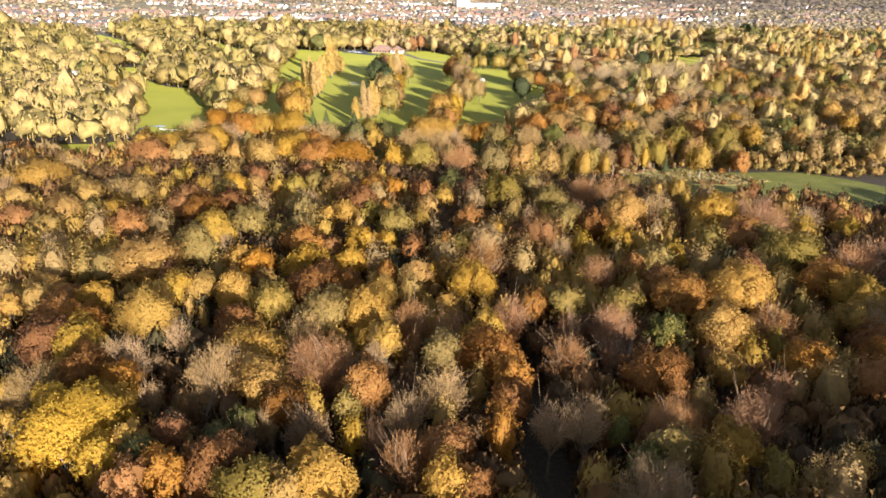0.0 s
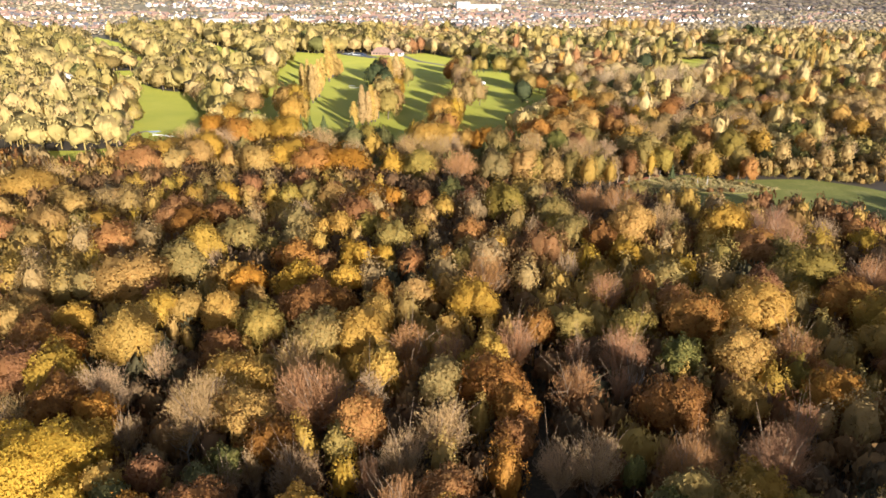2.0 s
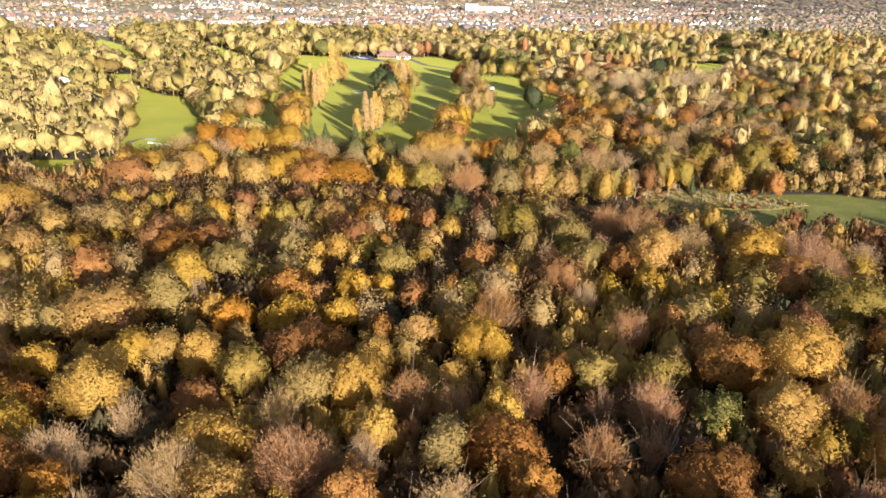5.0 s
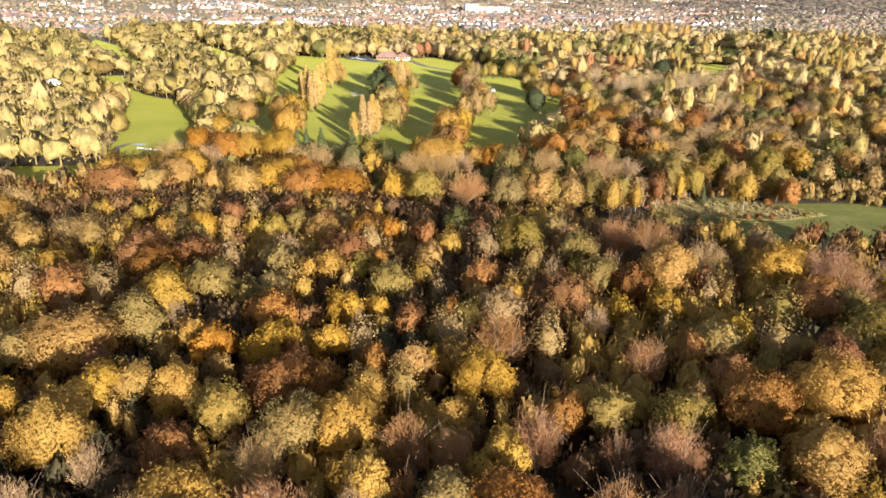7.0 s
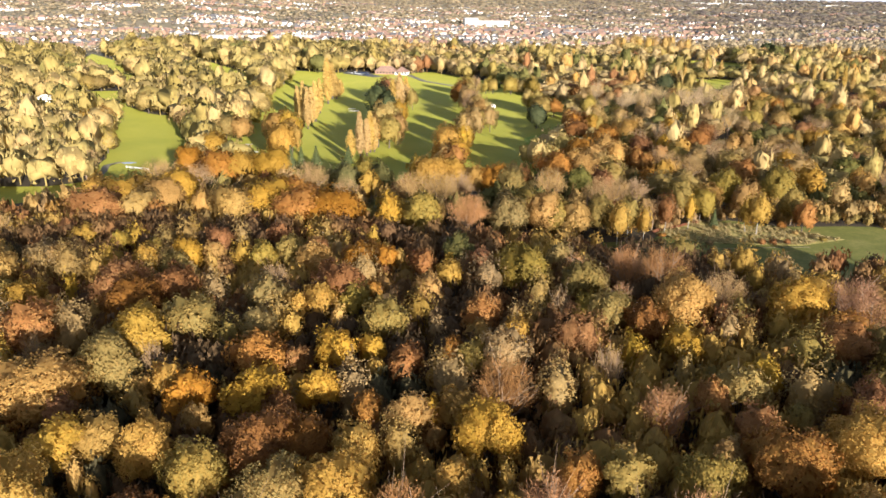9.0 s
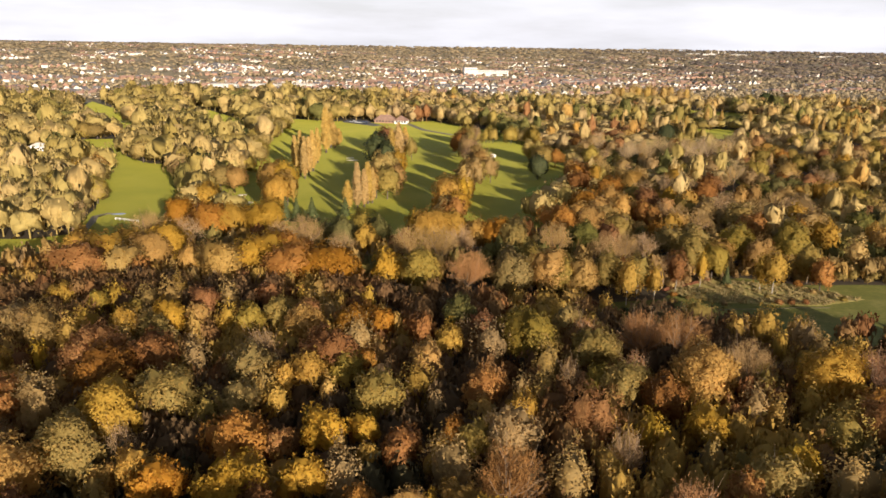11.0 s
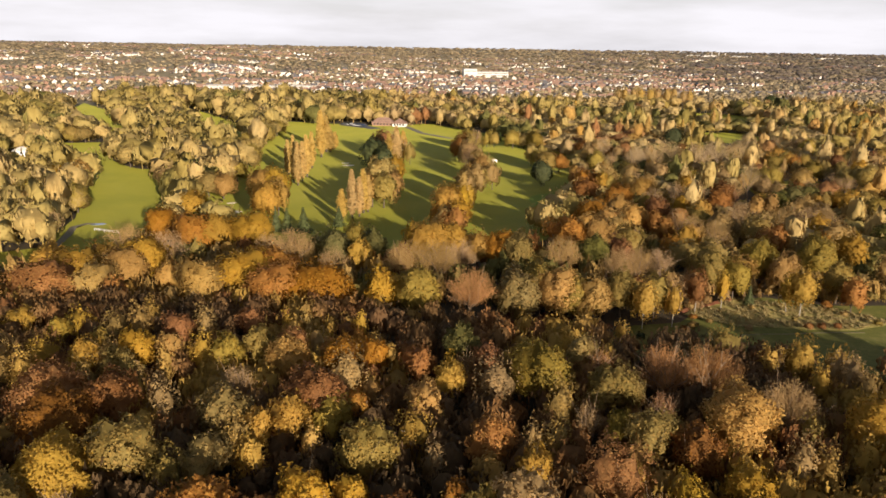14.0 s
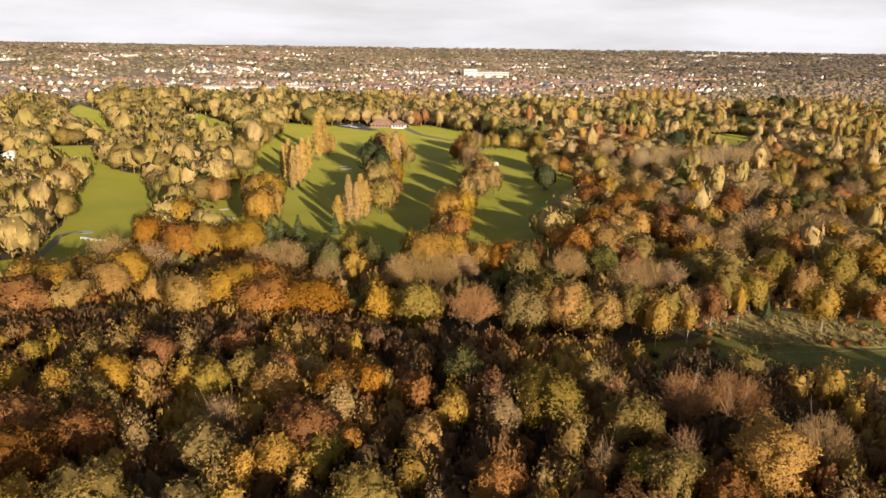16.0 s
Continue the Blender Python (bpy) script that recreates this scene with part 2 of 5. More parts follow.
def cards(rng, p, nrm, size, curl=0.3, stretch=1.0):
    """Leaf sprays: uneven, tilted triangles centred at p, facing nrm."""
    n = len(p)
    t = unit(np.cross(nrm, rng.normal(size=(n, 3))))
    b = np.cross(nrm, t)
    s = size * rng.uniform(0.55, 1.3, (n, 1))
    out = np.empty((n, 3, 3))
    for i, (u, w) in enumerate(((-1, -0.75), (1, -0.6), (0.1, 1.1))):
        ju, jw = rng.uniform(0.55, 1.2, (n, 1)), rng.uniform(0.55, 1.2, (n, 1))
        out[:, i] = p + 0.5 * s * (u * ju * t + w * jw * stretch * b) + nrm * s * rng.uniform(-curl, curl, (n, 1))
    return out


def sphere_dirs(rng, n, low=-1.0):
    z = rng.uniform(low, 1, n)
    a = rng.uniform(0, 2 * math.pi, n)
    q = np.sqrt(1 - z * z)
    return np.stack([q * np.cos(a), q * np.sin(a), z], 1)


def ball(level):
    """Directions and triangles of a sphere of small triangles."""
    bm = bmesh.new()
    bmesh.ops.create_icosphere(bm, subdivisions=level, radius=1)
    bm.verts.index_update()
    v = unit(np.array([p.co[:] for p in bm.verts]))
    f = np.array([[p.index for p in t.verts] for t in bm.faces], dtype=np.int32)
    bm.free()
    return v, f


BALL = {n: ball(n) for n in (1, 2, 3)}
ICO_V, ICO_F = BALL[1]


def tube(verts, faces, p0, p1, r0, r1, sides=5):
    p0, p1 = np.array(p0, float), np.array(p1, float)
    d = unit(p1 - p0)
    u = unit(np.cross(d, (0.31, 0.92, 0.2)))
    w = np.cross(d, u)
    base = len(verts)
    for p, r in ((p0, r0), (p1, r1)):
        for i in range(sides):
            a = 2 * math.pi * i / sides
            verts.append(p + r * (math.cos(a) * u + math.sin(a) * w))
    for i in range(sides):
        j = (i + 1) % sides
        faces.append((base + i, base + j, base + sides + j, base + sides + i))


def limb(verts, faces, p0, p1, r0, r1, rng, bend=0.12, steps=3, sides=5):
    """A limb that wanders a little on its way."""
    p0, p1 = np.array(p0, float), np.array(p1, float)
    length = np.linalg.norm(p1 - p0)
    pts = [p0 + (p1 - p0) * i / steps + (rng.normal(size=3) * bend * length / steps if 0 < i < steps else 0) for i in range(steps + 1)]
    for i in range(steps):
        a, b = r0 + (r1 - r0) * i / steps, r0 + (r1 - r0) * (i + 1) / steps
        tube(verts, faces, pts[i], pts[i + 1], a, b, sides)
    return pts


def soft_normals(me, nrm):
    """Shade leaf sprays by the bulge of the bough that they hang on."""
    at = me.attributes.new("custom_normal", "FLOAT_VECTOR", "POINT")
    at.data.foreach_set("vector", np.ascontiguousarray(unit(nrm), dtype=np.float32).reshape(-1))


def join_cards_and_cores(name, q, cores, material, nrm=None):
    """Loose quads together with low inner masses, as one mesh."""
    nq = len(q)
    cv = np.concatenate([c[0] for c in cores]) if cores else np.zeros((0, 3))
    me = bpy.data.meshes.new(name)
    verts = np.concatenate([q.reshape(-1, 3), cv])
    loops = [np.arange(nq * 3, dtype=np.int32)]
    starts = [np.arange(0, nq * 3, 3, dtype=np.int32)]
    off, ls = nq * 3, nq * 3
    for c, _, tri in cores:
        loops.append((tri + off).reshape(-1))
        starts.append(np.arange(ls, ls + len(tri) * 3, 3, dtype=np.int32))
        off += len(c)
        ls += len(tri) * 3
    loops, starts = np.concatenate(loops), np.concatenate(starts)
    me.vertices.add(len(verts))
    me.vertices.foreach_set("co", verts.reshape(-1).astype(np.float32))
    me.loops.add(len(loops))
    me.loops.foreach_set("vertex_index", loops)
    me.polygons.add(len(starts))
    me.polygons.foreach_set("loop_start", starts)
    me.update(calc_edges=True)
    me.materials.append(material)
    if nrm is not None:
        soft_normals(me, np.concatenate([np.repeat(nrm, 3, 0)] + [c[1] for c in cores]))
    return me


# ---------------------------------------------------------------- tree patterns
def boughs_of(rng, n, lo, hi, low=-0.75):
    """Directions and angular sizes of the boughs that billow out of a crown."""
    z = np.linspace(low, 0.98, n) + rng.normal(size=n) * 0.04
    z = np.clip(z, -0.99, 0.99)
    a = 2.39996 * np.arange(n) + rng.normal(size=n) * 0.35
    q = np.sqrt(1 - z * z)
    return np.stack([q * np.cos(a), q * np.sin(a), z], 1), rng.uniform(lo, hi, n)


def billow(d, boughs, base, high):
    """Distance and facing of a crown's surface in the directions d: overlapping domes, one for each bough."""
    k, a = boughs
    dot = d @ k.T
    b = np.sqrt(np.clip(1 - (1 - dot) / (1 - np.cos(a)), 0, 1))
    best = b.argmax(1)
    nrm = unit(k[best] + (d - k[best]) / a[best][:, None] * 0.8)
    return base + high * b.max(1), unit(0.85 * nrm + 0.15 * d)


def leafy_crown(rng, r, h, kind, dense, leaf, level, skirted):
    """Leaf sprays and the inner mass of a leafy crown that stands at the origin: a dome of billowing boughs, uneven in plan."""
    if kind == "b":          # birch: tall, airy, drooping
        rz, low = min(0.45 * h, 1.9 * r + 0.6), -0.9
        boughs, base, high, inner = boughs_of(rng, int(26 + 5 * r), 0.30, 0.48, low), 0.42, 0.56, 0.72
    else:                    # oak and the like: a broad billowing dome
        rz, low = min(0.43 * h, h if skirted else 0.85 * r + 0.5), -0.75
        boughs, base, high, inner = boughs_of(rng, int(24 + 5 * r), 0.28, 0.50, low), 0.44, 0.60, 0.91
    cz = 0.53 * h if skirted and kind == "o" else h - 1.02 * rz
    large = boughs_of(rng, 8, 0.5, 0.95, -0.5)
    small = boughs_of(rng, int(110 + 20 * r), 0.10, 0.20, -0.8)
    ph = rng.uniform(0, 6, 3)
    mid, span = np.array([0, 0, cz]), np.array([r, r, rz])

    def surface(d):
        rad, nrm = billow(d, boughs, base, high)
        bump, fine = billow(d, small, 0.0, 1.0)
        a = np.arctan2(d[:, 1], d[:, 0])
        sway = (0.74 + 0.32 * billow(d, large, 0.0, 1.0)[0]) * (1 + 0.13 * np.sin(2 * a + ph[0]) + 0.09 * np.sin(3 * a + ph[1]) + 0.06 * np.sin(2.5 * d[:, 2] + 5 * a + ph[2]))
        return (rad + 0.10 * bump) * sway, unit(0.6 * nrm + 0.4 * fine)

    bv, bf = BALL[level]
    bd = unit(bv + rng.normal(size=bv.shape) * 0.03)
    br, bn = surface(bd)
    core = (mid + bd * span * (br * inner * rng.uniform(0.88, 1.06, len(br)))[:, None], unit(unit(bn / span) + 0.15 * rng.normal(size=bn.shape)), bf)
    d = sphere_dirs(rng, int(dense * r * r), low - 0.1)
    rad, nrm = surface(d)
    out = rng.uniform(0.92, 1.05, len(d)) + 0.07 * (rng.uniform(0, 1, len(d)) < 0.12)
    p = mid + d * span * (rad * out)[:, None]
    soft = unit(nrm / span)
    q = cards(rng, p, unit(soft + rng.normal(size=d.shape) * 0.6), leaf, stretch=1.2)
    ends = mid + boughs[0] * span * 0.7
    return q, unit(soft + 0.24 * rng.normal(size=d.shape)), ends[rng.permutation(len(ends))], [core]


def twig_crown(rng, r, h, n):
    """A leafless crown: fine twigs that fan out along many rising boughs, and the limbs' ends."""
    rz = min(0.46 * h, 1.05 * r + 0.8)
    cz = h - rz
    m = int(22 + 4 * r)
    d = sphere_dirs(rng, m, -0.25)
    d[:, 2] = np.linspace(-0.2, 0.98, m)
    d[:, :2] *= (np.sqrt(1 - d[:, 2] ** 2) / np.maximum(np.linalg.norm(d[:, :2], axis=1), 1e-3))[:, None]
    ends = d * np.array([r, r, rz]) * rng.uniform(0.76, 0.94, (m, 1)) + (0, 0, cz)
    hub = np.array([0, 0, max(0.2 * h, cz - 0.75 * rz)])
    which = rng.integers(0, m, n)
    t = rng.uniform(0.12, 1.0, (n, 1)) ** 0.62
    way = ends[which] - hub
    p = hub + way * t + rng.normal(size=(n, 3)) * (0.035 + 0.095 * t) * r
    ax = unit(unit(way) + 0.42 * rng.normal(size=(n, 3)))
    ln = rng.uniform(0.4, 1.1, (n, 1)) * (0.36 + 0.09 * r)
    side = unit(np.cross(ax, rng.normal(size=(n, 3)))) * rng.uniform(0.016, 0.042, (n, 1))
    out = np.empty((n, 3, 3))
    out[:, 0], out[:, 1] = p - side, p + side
    out[:, 2] = p + ax * ln
    return out, ends[rng.permutation(m)[:14]]


def trunk_mesh(rng, name, h, r, ends, girth, material, top=0.45, second=0):
    v, f = [], []
    lean = rng.normal(size=2) * 0.25
    fork = np.array([lean[0], lean[1], top * h])
    limb(v, f, (0, 0, -0.3), fork, girth, girth * 0.55, rng, 0.05, 3, 7)
    for e in ends:
        start = np.array([lean[0], lean[1], 0]) * 0.7 + (0, 0, rng.uniform(top * 0.75, top) * h)
        pts = limb(v, f, start, e, girth * 0.42, girth * 0.12, rng, 0.15, 3, 4)
        for _ in range(second):
            a = pts[rng.integers(1, 3)]
            tip = a + (e - start) * rng.uniform(0.25, 0.5) + rng.normal(size=3) * np.linalg.norm(e - start) * 0.22
            tube(v, f, a, tip, girth * 0.16, girth * 0.04, 3)
    return mesh_of(name, v, f, material, True)


PATTERN = {}
SIZES = {"o": (2.4, 3.6, 5.0, 6.8), "b": (1.9, 2.8, 3.8, 6.5), "t": (2.6, 4.0, 6.0)}


def pattern(kind, size, variant, detail):
    """The trunk and crown meshes of one pattern, made once. detail: nearest 2, near 1, further 0.5."""
    key = (kind, size, variant, detail)
    if key in PATTERN:
        return PATTERN[key]
    rng = np.random.default_rng(abs(hash((ord(kind), int(size * 10), variant, int(detail * 10)))) % 2**31)
    if kind in "ob":
        h = 7 + 1.9 * size if kind == "o" else 8 + 2.4 * size
        leaf = {2: 0.37, 1: 0.5, 0.75: 0.6, 0.5: 0.8}[detail]
        dense = {2: 300, 1: 140, 0.75: 110, 0.5: 70}[detail] * (0.8 if kind == "b" else 1)
        if kind == "b":
            leaf *= 0.85
        q, nrm, lc, boughs = leafy_crown(rng, size, h, kind, dense, leaf, 3 if detail > 0.5 else 2, detail < 1)
        crown = join_cards_and_cores("crown_leaves", q, boughs, LEAF["g"], nrm)
        trunk = trunk_mesh(rng, "trunk_limbs", h, size, lc[:6 if detail >= 1 else 3], 0.10 + 0.045 * size if kind == "o" else 0.16,
                           BARK if kind == "o" else BARK_PALE, 0.42 if kind == "o" else 0.6, 1 if detail >= 1 else 0)
    else:
        h = 7 + 1.9 * size
        q, ends = twig_crown(rng, size, h, int({2: 480, 1: 320, 0.75: 260, 0.5: 120}[detail] * size * size))
        crown = quads_mesh("crown_twigs", q, TWIG["k"])
        trunk = trunk_mesh(rng, "trunk_limbs", h, size, ends if detail >= 1 else ends[:7], 0.14 + 0.055 * size, BARK_GREY, 0.36, 4 if detail >= 1 else 1)
    PATTERN[key] = (h, trunk, crown)
    return PATTERN[key]


def part(name, me, parent, material=None, label=""):
    ob = new(name, me)
    ob.parent = parent
    if material:
        ob.material_slots[0].link = "OBJECT"
        ob.material_slots[0].material = material
    if label:
        tagged(ob, label)
    return ob


COLOUR = {"y": "bright yellow", "g": "golden", "o": "orange", "r": "russet brown", "v": "olive yellow", "n": "green", "t": "pale tan",
          "d": "dark green", "k": "brown", "p": "pale yellow", "w": "olive gold"}
trees = []          # (x, y, r) of every single tree
tree_rng = np.random.default_rng(7)


def tree(kind, colour, x, y, h, r, detail=1, where="in the wood"):
    """One tree: an Empty at its foot with trunk and crown."""
    size = min(SIZES[kind], key=lambda s: abs(s - r))
    ph, trunk, crown = pattern(kind, size, int(tree_rng.integers(0, 4 if detail >= 1 else 3)), detail)
    name = {"o": {"r": "beech_tree", "o": "beech_tree", "y": "maple_tree", "t": "lime_tree"}.get(colour, "oak_tree"), "b": "birch_tree", "t": "bare_tree"}[kind]
    root = new(name)
    root.empty_display_size = 0.5
    root.matrix_basis = pose(x, y, ground_z(x, y), 0, 0, float(tree_rng.uniform(0, 360))) @ Matrix.Diagonal((r / size, r / size, h / ph, 1))
    part("trunk", trunk, root)
    part("crown", crown, root, (TWIG if kind == "t" else LEAF)[colour if kind != "t" or colour in TWIG else "k"])
    if kind == "t":
        text = f"leafless tree with fine {COLOUR[colour]} twigs {where}"
    elif kind == "b":
        text = f"slender pale-trunked birch, {COLOUR[colour]} leaves, {where}"
    else:
        text = f"broad-crowned tree, {COLOUR[colour]} autumn foliage, {where}"
    tagged(root, text, "tree", f"trees {where}")
    trees.append((x, y, r))
    return root


def rows_of(text):
    return [tuple(float(v) for v in e.split()) for e in text.split(";")]


def smooth(a, b, v):
    k = min(1.0, max(0.0, (v - a) / (b - a)))
    return k * k * (3 - 2 * k)


def ground_z(x, y):
    """The lie of the land: a level valley, a wooded hill to the west behind the town, an unseen wooded rise to the east
    added for its shade, far downs to the north.
    """
    left = smooth(300, -900, x) if x < 300 else 0.0
    hill = 60 * smooth(1150, 3100, y) * left
    downs = 62 * smooth(2500, 4900, y)
    roll = 5 * smooth(1400, 2600, y) * (noise.noise((x / 420, y / 420, 0.3)) + 0.5 * noise.noise((x / 170, y / 170, 1.3)))
    # made-up rise outside the view, lifts the eastern trees so they shade the wood
    east = 6 * max(smooth(0, 60, x - 0.66 * max(y, 0) - 24) * (1 - smooth(110, 170, y)), smooth(20, 60, x) * (1 - smooth(40, 80, y))) if y < 170 else 0.0
    return max(hill, downs, east) + roll


def inside(poly, x, y):
    c = False
    for i in range(len(poly)):
        (x1, y1), (x2, y2) = poly[i - 1], poly[i]
        if (y1 > y) != (y2 > y) and x < (x2 - x1) * (y - y1) / (y2 - y1) + x1:
            c = not c
    return c


# ---------------------------------------------------------------- ground
def ground_sheet():
    xs = sorted({*range(-5200, 5201, 200), *range(-2000, 2001, 50)})
    ys = sorted({*range(-2000, 5001, 200), *range(1000, 5001, 50)})
    v = [(x, y, ground_z(x, y)) for y in ys for x in xs]
    nx = len(xs)
    f = [(j * nx + i, j * nx + i + 1, (j + 1) * nx + i + 1, (j + 1) * nx + i) for j in range(len(ys) - 1) for i in range(nx - 1)]
    return tagged(new("ground", mesh_of("ground", v, f, SOIL, True)), "dark soil and leaf litter under the woods", "ground", kind="structure")


ground_sheet()


def turf(name, poly, material, label, z, category="lawn", wobble=2.0, step=6.0, grown=0.0):
    """A sheet of turf with a softly wandering edge, a hand's breadth thick."""
    cx, cy = sum(p[0] for p in poly) / len(poly), sum(p[1] for p in poly) / len(poly)
    poly = [(x + grown * (x - cx) / math.hypot(x - cx, y - cy), y + grown * (y - cy) / math.hypot(x - cx, y - cy)) for x, y in poly]
    pts = []
    for i in range(len(poly)):
        a, b = Vector(poly[i]), Vector(poly[(i + 1) % len(poly)])
        n = max(1, int((b - a).length / step))
        for k in range(n):
            p = a + (b - a) * k / n
            w = noise.noise((p.x / 14, p.y / 14, 5.1)) * wobble
            pts.append((p.x + w, p.y + w * 0.7))
    bm = bmesh.new()
    top = [bm.verts.new((x, y, z)) for x, y in pts]
    low = [bm.verts.new((x, y, -0.2)) for x, y in pts]
    bmesh.ops.triangulate(bm, faces=[bm.faces.new(top)])
    for i in range(len(pts)):
        j = (i + 1) % len(pts)
        bm.faces.new((low[i], low[j], top[j], top[i]))
    bmesh.ops.recalc_face_normals(bm, faces=bm.faces)
    me = bpy.data.meshes.new(name)
    bm.to_mesh(me)
    bm.free()
    me.materials.append(material)
    return tagged(new(name, me), label, category, kind="structure")


WEST_FAIRWAY = [(-312, 655), (-309, 683), (-279, 690), (-231, 598), (-203, 564), (-189, 561), (-167, 517), (-154, 489), (-146, 474), (-139, 427), (-135, 408), (-127, 379), (-136, 367), (-152, 369), (-165, 391), (-170, 406), (-173, 428), (-195, 481), (-207, 519), (-253, 603), (-281, 628)]
UPPER_FAIRWAY = [(-457, 999), (-479, 1077), (-386, 949), (-280, 741), (-258, 720), (-282, 701), (-321, 790), (-354, 827), (-412, 889)]
HIGH_FAIRWAY = [(-329, 1007), (-299, 988), (-228, 876), (-195, 819), (-169, 716), (-181, 718), (-206, 778), (-234, 793), (-275, 899)]
COURSE = [(-131, 441), (-110, 418), (-78, 400), (-48, 398), (-23, 396), (0, 392), (20, 395), (48, 425), (80, 544), (90, 621), (75, 675), (56, 741),
          (30, 790), (-20, 872), (-58, 838), (-108, 850), (-169, 870), (-150, 737), (-142, 612), (-130, 546), (-128, 494)]
MEADOW = [(46, 271), (42, 288), (54, 300), (71, 303), (80, 314), (92, 324), (107, 328), (122, 321), (160, 322), (185, 300), (160, 258), (118, 256), (100, 258), (84, 266), (70, 268), (58, 267)]
FIELD_A = [(265, 1120), (352, 1050), (376, 1008), (310, 940), (255, 1025)]
FIELD_B = [(568, 1380), (612, 1188), (558, 1130), (490, 1220)]
FIELD_C = [(235, 830), (293, 830), (281, 765), (223, 765)]
FIELD_D = [(195, 552), (245, 548), (238, 505), (188, 508)]
LOW_FAIRWAY = [(-197, 360), (-185, 367), (-168, 368), (-157, 377), (-147, 406), (-135, 400), (-148, 362), (-166, 350), (-180, 331)]
GREENS = [WEST_FAIRWAY, LOW_FAIRWAY, UPPER_FAIRWAY, HIGH_FAIRWAY, COURSE, MEADOW, FIELD_A, FIELD_B, FIELD_C, FIELD_D]
turf("lawn_west", WEST_FAIRWAY, TURF, "short green mown grass of a golf fairway", 0.06, grown=3)
turf("lawn_low", LOW_FAIRWAY, TURF, "short green mown grass of a golf fairway", 0.1, grown=6)
turf("lawn_upper", UPPER_FAIRWAY, TURF, "short green mown grass of a golf fairway", 0.08, grown=3)
turf("lawn_high", HIGH_FAIRWAY, TURF, "short green mown grass of a golf fairway", 0.06, grown=3)
turf("lawn_course", COURSE, TURF, "short green mown grass of a golf course between tree rows", 0.07, grown=14)
turf("meadow", MEADOW, MEADOW_GRASS, "rough green grass clearing at the edge of the wood", 0.06, "meadow")
for p in (FIELD_A, FIELD_B, FIELD_C, FIELD_D):
    turf("lawn_field", p, TURF, "far green field among trees", 0.06, "field", grown=15)
ROUGH_STRIP = [(74, 310), (84, 319), (97, 327), (122, 319), (140, 306), (122, 299), (104, 300), (88, 300)]
turf("meadow_rough", ROUGH_STRIP, ROUGH, "tussocky pale rough grass on the clearing", 0.12, "meadow", 1.5, 3.0)
turf("ground_bracken", [(4, 288), (8, 302), (22, 307), (36, 305), (39, 294), (22, 287)], BRACKEN, "rust-red dead bracken in the glade", 0.12, "ground", 2.0, 3.0)

# ---------------------------------------------------------------- trees of the near wood: x, y, height, crown radius
def grow(code, text, where="in the wood"):
    for x, y, h, r in rows_of(text):
        tree(code[0], code[1], x, y, h, r * 1.11, 2 if y < 172 else 1 if y < 286 else 0.75, where)


def grow_far(code, text):
    for x, y, h, r in rows_of(text):
        tall = 1.3 if -110 < x < 45 and 415 < y < 690 else 1.0
        if x < -110 and code in ("ot", "og", "oy", "oo"):
            code = ("ow", "og", "ow", "ot")[int(x + y) % 4]
        tall *= 1.2 if code == "tp" else 0.6 if x < -255 and 540 < y < 560 else 1.0
        tree(code[0], code[1], x, y, h * tall, r * (1.25 if tall == 1.3 or x < -110 else 1.12), 0.5, "beside the golf course")


grow("bo", "10.4 106.1 16.2 3.0; 28.0 200.3 18.5 5.3")
grow("br", "78.2 311.3 15.0 3.3")
grow("bt", "58.1 91.5 17.5 3.8; 55.0 93.3 15.1 2.4; -63.2 99.8 16.2 3.1; 0.8 108.6 15.6 2.7; 46.4 117.4 15.0 2.4; 70.7 119.1 17.3 3.7; 65.5 120.8 14.5 2.1; 92.7 146.2 17.0 3.5; 80.2 146.4 15.6 2.7; -7.0 160.9 16.6 3.3; -87.4 172.4 18.4 4.3; -94.9 173.3 18.5 4.7; -55.3 174.2 16.0 2.9; -106.5 174.3 18.5 4.6; 67.0 178.0 18.3 4.3; -16.3 178.2 17.9 4.0; 21.1 178.8 18.4 4.3; 1.7 181.6 17.9 4.0; 47.3 187.4 15.6 2.7; -80.2 201.5 18.5 5.3")
grow("bt", "-97.3 203.0 18.5 4.4; -1.8 205.8 15.0 2.3; 62.7 207.3 16.2 3.0; 20.5 212.8 15.6 2.7; -37.7 212.9 16.6 3.3; 16.6 214.5 15.2 2.4; -55.7 224.0 17.3 3.7; 23.4 226.8 17.2 3.6; -75.8 233.9 16.4 3.2; 10.8 234.1 18.5 4.5; 90.5 236.9 15.2 2.5; -66.4 237.1 15.1 2.4; -20.9 237.2 18.2 4.3; -106.3 239.5 16.3 3.1; -99.0 240.2 18.5 4.8; 89.9 242.2 16.2 3.0; 89.4 246.4 15.7 2.8; 77.8 252.0 13.8 1.7; -30.3 256.1 15.4 2.6; -80.7 261.2 17.1 3.6")
grow("bt", "-60.1 265.3 17.2 3.7; -36.0 270.5 15.3 2.5")
grow("bv", "50.2 93.7 15.8 2.8; 66.0 127.9 15.1 2.4; 75.3 129.3 14.8 2.2; 48.5 132.3 14.6 2.1; 76.9 133.7 13.5 2.6; 66.7 134.6 15.6 2.7; 80.4 153.6 15.8 2.8; 80.7 164.7 16.0 3.0; 52.3 186.8 13.9 1.7; 76.5 189.7 15.0 2.4; 73.6 193.9 17.8 4.0; -45.4 199.0 17.1 3.6; 68.4 216.1 15.5 2.6; 67.5 259.0 17.1 3.6; 63.2 303.8 16.0 3.8")
